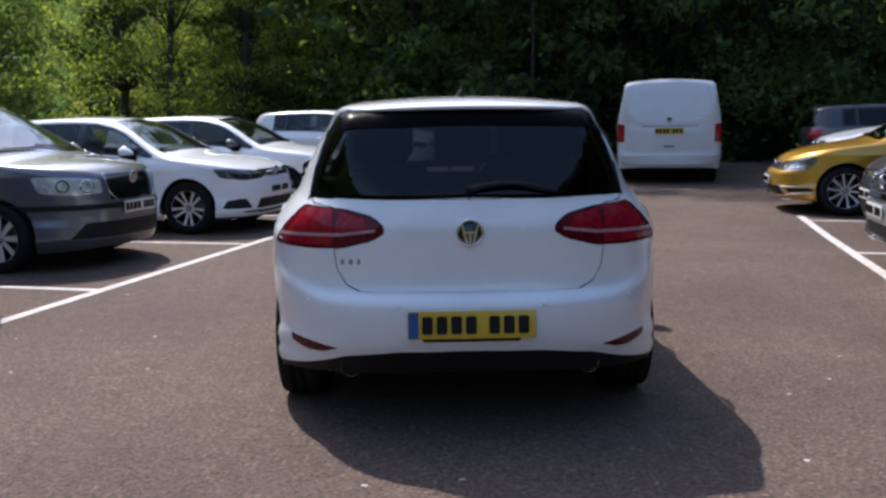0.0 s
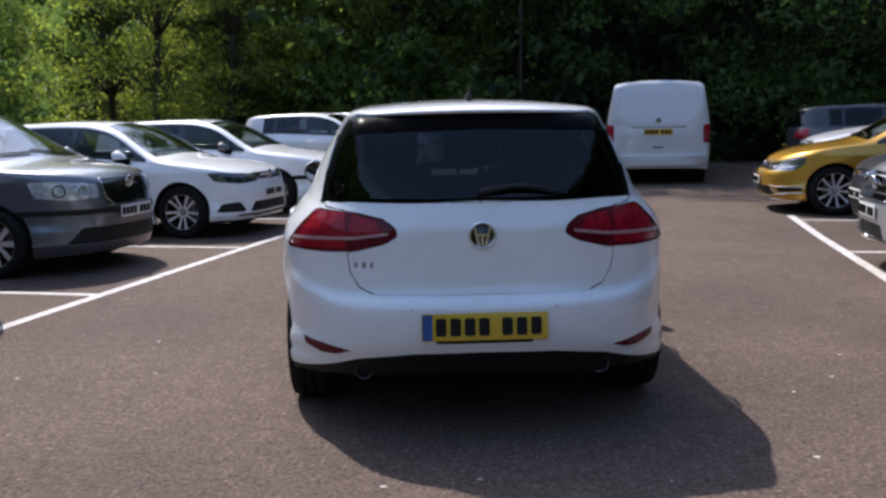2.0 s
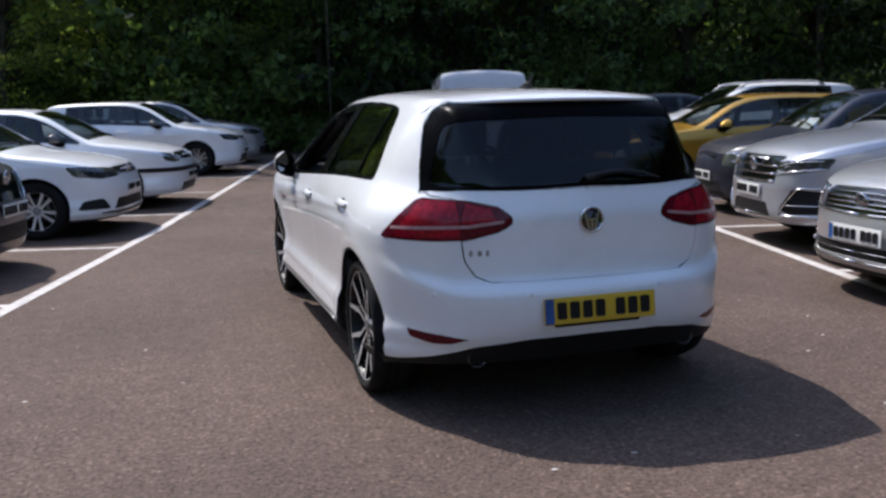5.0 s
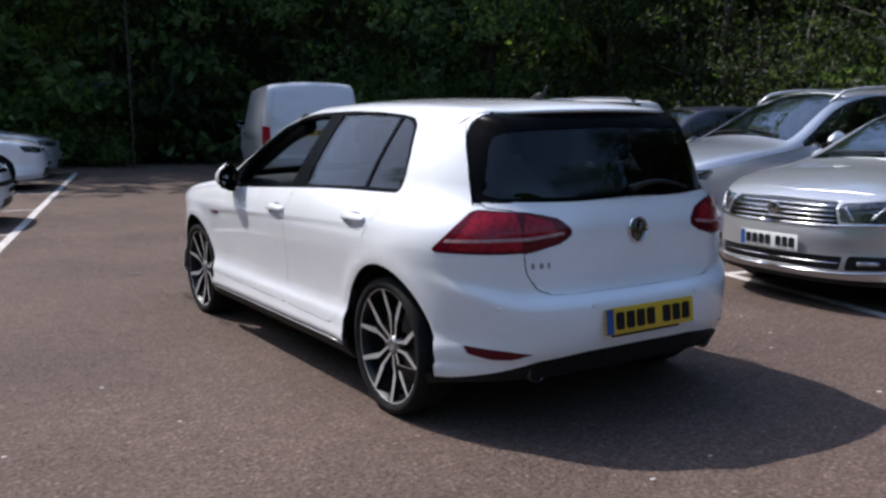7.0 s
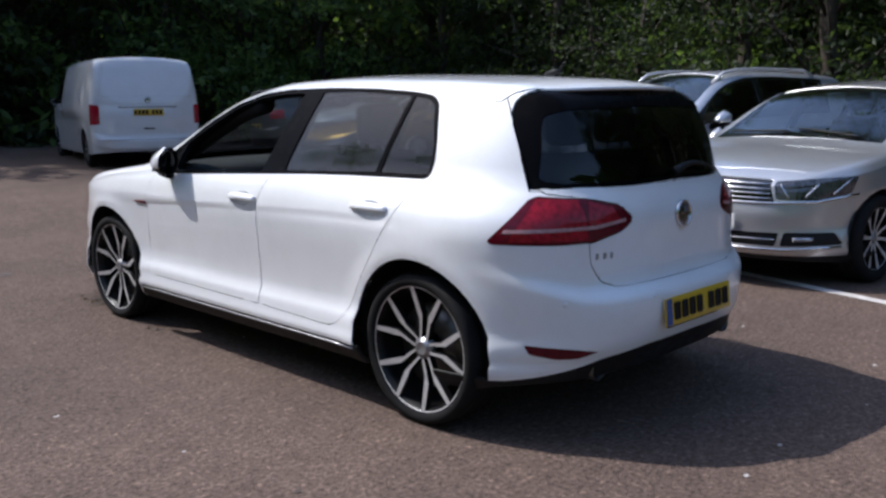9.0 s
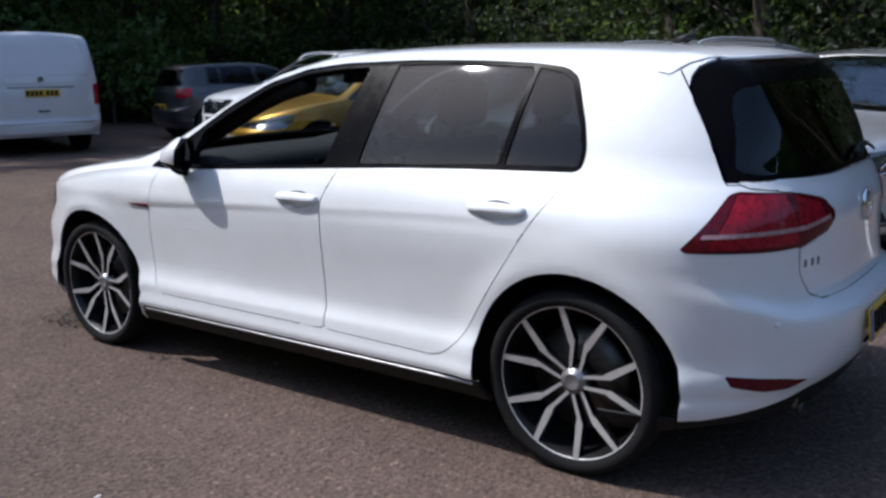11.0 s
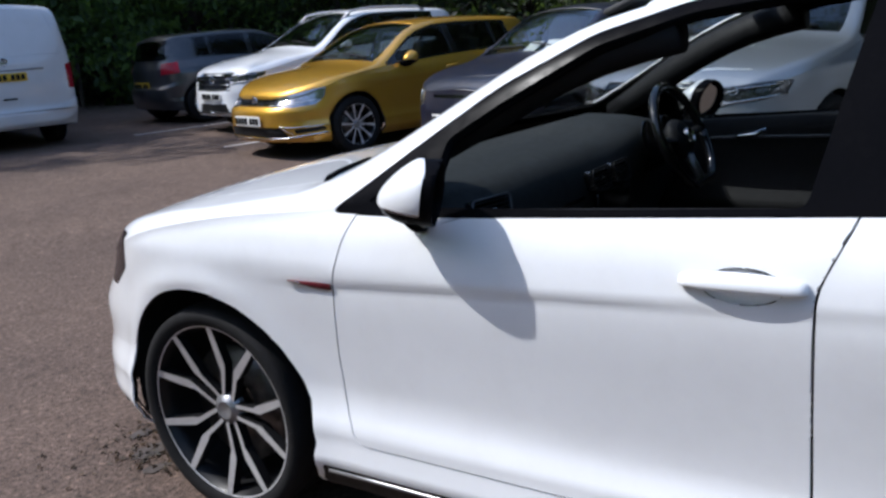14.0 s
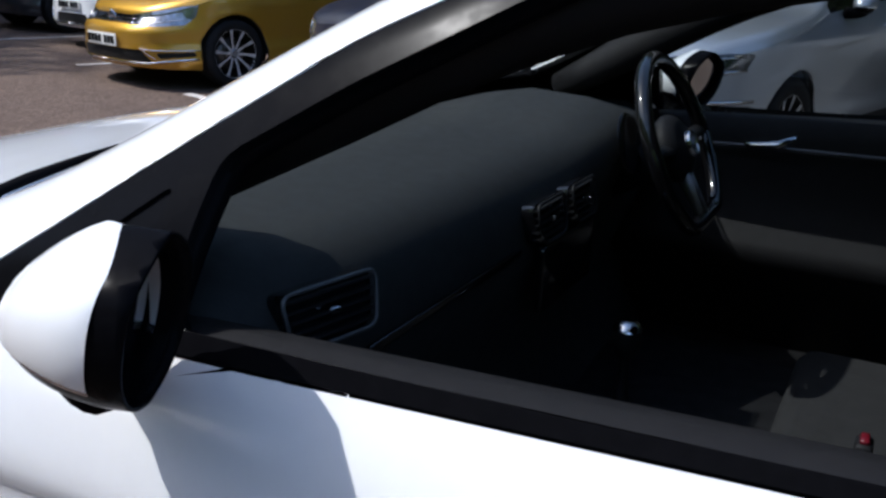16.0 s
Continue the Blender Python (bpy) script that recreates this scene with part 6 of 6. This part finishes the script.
def papers():
    """Loose sheets on the city car's dashboard, against the windscreen."""
    for k, (x, y, tilt, turn) in enumerate(((-0.28, 2.44, 40, 8), (0.02, 2.46, 34, -14))):
        bm = box(bmesh.new(), (-0.105, -0.148, -0.001), (0.105, 0.148, 0.001))
        o = tagged(new("paper_sheet", mesh_of("paper_sheet", bm, "paper", False)), "white sheet of paper behind the navy car's windscreen", "paper", "papers on the dashboard")
        o.matrix_basis = nose_at(7.25, 3.03, -1, 3.6) @ Matrix.Translation((x, y, SMALL["dash_top"] + 0.075)) @ Euler((radians(-tilt), 0, radians(turn))).to_matrix().to_4x4()


papers()
hero_car("hatchback", "white five-door sports hatchback with its passenger window open", BASE_HATCH, Matrix.Translation((0, 0, RIDE)))


# ---- marks on the asphalt ----
def stain(x, y, r, mat, label, seed):
    rg = random.Random(seed)
    bm = bmesh.new()
    n = 18
    ring = [bm.verts.new((x + r * (1 + rg.uniform(-0.35, 0.25)) * math.cos(2 * math.pi * k / n), y + r * 0.7 * (1 + rg.uniform(-0.35, 0.25)) * math.sin(2 * math.pi * k / n), 0.0042)) for k in range(n)]
    bm.faces.new(ring)
    return tagged(new("stain", mesh_of("stain", bm, mat, False)), label, "stain", "marks on the asphalt", "structure")


stain(-0.857, 5.39, 0.085, "stain", "small dark oil stain on the asphalt", 1)
for k, (x, y, r) in enumerate(((-0.70, 4.02, 0.13), (-0.62, 4.17, 0.09), (-0.78, 3.90, 0.08), (-0.85, 2.98, 0.06), (-1.0, 2.9, 0.03), (-1.6, 0.6, 0.03), (1.6, -0.4, 0.035))):
    stain(x, y, r * 0.5, "stain", "small dark damp stain by the front wheel", 20 + k)
for k in range(26):
    rg = random.Random(100 + k)
    stain(rg.uniform(-3.2, 2.2), rg.uniform(-1.6, 4.5), rg.uniform(0.006, 0.014), "line", "pale chip of stone in the asphalt", k)


def leaf_litter():
    """Dry leaves and grit that have gathered by the front wheel."""
    rg = random.Random(77)
    bm = bmesh.new()
    for cx, cy, r, n in ((-0.70, 4.04, 0.12, 80), (-0.60, 4.20, 0.08, 35), (-0.77, 3.90, 0.07, 30), (-0.84, 3.02, 0.06, 20), (-0.80, 4.10, 0.25, 25)):
        for _ in range(n):
            a, q = rg.uniform(0, 6.28), r * math.sqrt(rg.random())
            x, y, l, t = cx + q * math.cos(a), cy + 1.5 * q * math.sin(a), rg.uniform(0.005, 0.016), rg.uniform(0, 6.28)
            c, d = math.cos(t) * l, math.sin(t) * l
            bm.faces.new([bm.verts.new(p) for p in ((x - c, y - d, 0.004), (x + d * 0.45, y - c * 0.45, 0.008), (x + c, y + d, 0.005), (x - d * 0.45, y + c * 0.45, 0.009))])
    tagged(new("leaf_litter", mesh_of("leaf_litter", bm, "dry_leaf", False)), "scattered dry brown leaves and grit by the front wheel", "leaf litter", kind="stuff")


leaf_litter()


# ---- posts at the wood's edge ----
def post(x, y, height, r, label):
    bm = lathe(bmesh.new(), [(0.0, height), (r * 0.7, height - 0.004), (r, height - 0.02), (r, 0.0)], 10, "z")
    o = tagged(new("post", mesh_of("post", bm, "bark")), label, "post", "posts at the wood's edge")
    o.location = (x, y, rise(20) - 0.02)
    return o


post(2.78, 20.0, 4.2, 0.018, "tall thin grey pole at the edge of the wood")
for u, v in ((20.8, 4.56), (21.07, 5.59)):
    x, y = lane_xy(u, v)
    post(x, y, 1.15, 0.05, "weathered timber fence post among the bushes")


# ---- woodland ----
def leaf_cloud(bm, centre, spread, count, size, rng):
    for _ in range(count):
        while True:
            p = Vector((rng.uniform(-1, 1), rng.uniform(-1, 1), rng.uniform(-1, 1)))
            if p.length < 1:
                break
        p = Vector(centre) + Vector(a * b for a, b in zip(p, spread))
        n = Vector((rng.uniform(-1, 1), rng.uniform(-1, 1), rng.uniform(-0.2, 1))).normalized()
        a = n.orthogonal().normalized()
        a = Matrix.Rotation(rng.uniform(0, 6.28), 3, n) @ a
        b = n.cross(a)
        l, w = size * rng.uniform(0.6, 1.3), size * rng.uniform(0.3, 0.55)
        tip = p + a * l - n * l * 0.25
        vs = [bm.verts.new(q) for q in (p - a * l * 0.6, p + b * w, tip, p - b * w)]
        bm.faces.new(vs)


def tree_mesh(seed, height, low, width, leaves, size):
    rng = random.Random(seed)
    trunk = bmesh.new()
    lean = Vector((rng.uniform(-0.5, 0.5), rng.uniform(-0.5, 0.5), 0))
    path = [lean * (k / 8) ** 1.5 + Vector((rng.uniform(-0.05, 0.05), rng.uniform(-0.05, 0.05), height * 0.9 * k / 8)) for k in range(9)]
    tube(trunk, path, [0.12 * (1 - k / 9) ** 0.8 + 0.015 for k in range(9)], 9)
    crown = bmesh.new()
    clumps = int(34 * width)
    for _ in range(clumps):
        t = rng.random() ** 1.5
        z = low + (height - low) * t
        reach = width * (0.45 + 0.55 * math.sin(math.pi * min(1, 0.22 + 0.78 * t)) ) * rng.uniform(0.25, 1.0)
        a = rng.uniform(0, 6.283)
        base = path[min(8, int(8 * max(0.05, z / height * 0.85)))]
        c = Vector((base.x + reach * math.cos(a), base.y + reach * math.sin(a), z + rng.uniform(-0.3, 0.3)))
        mid = base.lerp(c, 0.5) + Vector((0, 0, 0.25))
        tube(trunk, [base, mid, c], [0.03, 0.016, 0.006], 4)
        r = rng.uniform(0.45, 0.95)
        leaf_cloud(crown, c, (r, r, r * 0.55), leaves // clumps, size, rng)
    return trunk, crown


TREES = []
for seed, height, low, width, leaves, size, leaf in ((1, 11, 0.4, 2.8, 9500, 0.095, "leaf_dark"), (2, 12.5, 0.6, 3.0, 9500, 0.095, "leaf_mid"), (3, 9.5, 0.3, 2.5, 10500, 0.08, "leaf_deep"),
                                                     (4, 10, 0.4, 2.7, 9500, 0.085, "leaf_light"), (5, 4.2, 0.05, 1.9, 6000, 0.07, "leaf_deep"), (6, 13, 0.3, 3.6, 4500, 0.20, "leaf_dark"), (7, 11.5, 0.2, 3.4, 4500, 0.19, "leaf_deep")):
    t, c = tree_mesh(seed, height, low, width, leaves, size)
    TREES.append((mesh_of("trunk", t, "bark"), mesh_of("crown", c, leaf, False)))


def tree(kind, x, y, scale, turn, label):
    root = thing("bush" if kind == 4 else "tree", label, "bush" if kind == 4 else "tree", "trees round the car park")
    for name, me in zip(("trunk", "crown"), TREES[kind]):
        o = new(name, me)
        o.parent = root
    root.matrix_basis = Matrix.Translation((x, y, rise(x * math.sin(radians(14.5)) + y * math.cos(radians(14.5))) - 0.05)) @ Matrix.Rotation(turn, 4, "Z") @ Matrix.Scale(scale, 4)
    return root


rng = random.Random(11)
NAMES = ("dark broadleaf tree with low branches", "tall green broadleaf tree at the wood's edge", "dense dark tree with leaves to the ground", "light green sunlit tree with fine leaves", "low leafy bush under the trees", "tall dark tree deep in the wood", "dense dark tree deep in the wood")
def belt_of_trees(u0, v0, u1, v1, step, kinds, jitter=0.8, grow=1.0):
    a, b = Vector((u0, v0)), Vector((u1, v1))
    n = int((b - a).length / step)
    for k in range(n + 1):
        p = a.lerp(b, k / max(n, 1)) + Vector((rng.uniform(-jitter, jitter), rng.uniform(-jitter, jitter)))
        kind = rng.choice(kinds)
        x, y = lane_xy(*p)
        tree(kind, x, y, grow * rng.uniform(0.85, 1.2), rng.uniform(0, 6.28), NAMES[kind])


# brighter leaf kinds left, darker ones right: sun and shade put into colour
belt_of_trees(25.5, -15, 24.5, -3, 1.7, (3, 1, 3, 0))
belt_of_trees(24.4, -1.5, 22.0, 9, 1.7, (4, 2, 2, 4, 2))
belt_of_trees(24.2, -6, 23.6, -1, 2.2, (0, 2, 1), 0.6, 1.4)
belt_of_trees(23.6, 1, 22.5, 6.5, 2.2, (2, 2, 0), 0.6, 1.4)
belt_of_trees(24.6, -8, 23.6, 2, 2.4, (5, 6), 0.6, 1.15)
for u, v, kind in ((20.9, 7.4, 0), (21.5, 10.0, 5), (19.6, 12.0, 0)):
    tree(kind, *lane_xy(u, v), 1.15, u, NAMES[kind])
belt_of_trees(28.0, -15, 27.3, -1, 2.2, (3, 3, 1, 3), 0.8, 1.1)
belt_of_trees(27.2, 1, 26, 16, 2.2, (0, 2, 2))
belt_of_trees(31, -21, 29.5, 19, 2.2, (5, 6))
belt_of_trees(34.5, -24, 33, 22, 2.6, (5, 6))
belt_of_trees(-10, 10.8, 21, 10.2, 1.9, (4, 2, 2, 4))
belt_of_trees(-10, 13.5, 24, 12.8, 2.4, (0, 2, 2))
belt_of_trees(-12, 16.5, 27, 16, 2.4, (6,))
belt_of_trees(-12, 20, 29, 19.5, 2.8, (5, 6))
belt_of_trees(-8, -15, 16, -15, 2.8, (3, 1, 0), 0.8, 0.95)
belt_of_trees(-8, -18.5, 17, -18.5, 2.8, (5, 6), 0.8, 0.95)
for u, v, scale in ((19.8, -12.6, 0.82), (20.8, -14.6, 0.95), (21.6, -11.2, 0.85)):
    tree(3, *lane_xy(u, v), scale, u * 3, NAMES[3])


def far_wood():
    """The wood's dark depth behind the trees: one uneven wall of foliage, closed unseen behind the camera."""
    bm = bmesh.new()
    # the stretch near u = -44 is unseen, added to block low sky
    path = [(-44, 24), (34, 23.5), (39, 18), (38.5, -26), (28, -24), (-44, -23), (-44.5, 24)]
    pts = []
    for (u0, v0), (u1, v1) in zip(path, path[1:]):
        n = int(math.hypot(u1 - u0, v1 - v0) / 1.2)
        pts += [(u0 + (u1 - u0) * k / n, v0 + (v1 - v0) * k / n) for k in range(n)]
    rows = []
    for k, (u, v) in enumerate(pts):
        col = []
        for j in range(14):
            x, y = lane_xy(u + rng.uniform(-0.5, 0.5), v + rng.uniform(-0.5, 0.5))
            z = j * 1.15 + rng.uniform(-0.3, 0.3) - 0.5 + (2.0 * noise.noise((k * 0.3, 0, 0)) if j == 13 else 0)
            col.append(bm.verts.new((x, y, z)))
        rows.append(col)
    for a, b in zip(rows, rows[1:]):
        for j in range(13):
            bm.faces.new((a[j], b[j], b[j + 1], a[j + 1]))
    return tagged(new("backdrop", mesh_of("backdrop", bm, "leaf_dark", False)), "dark depth of the wood behind the trees, carried on unseen behind the camera", "woodland", kind="structure")


far_wood()
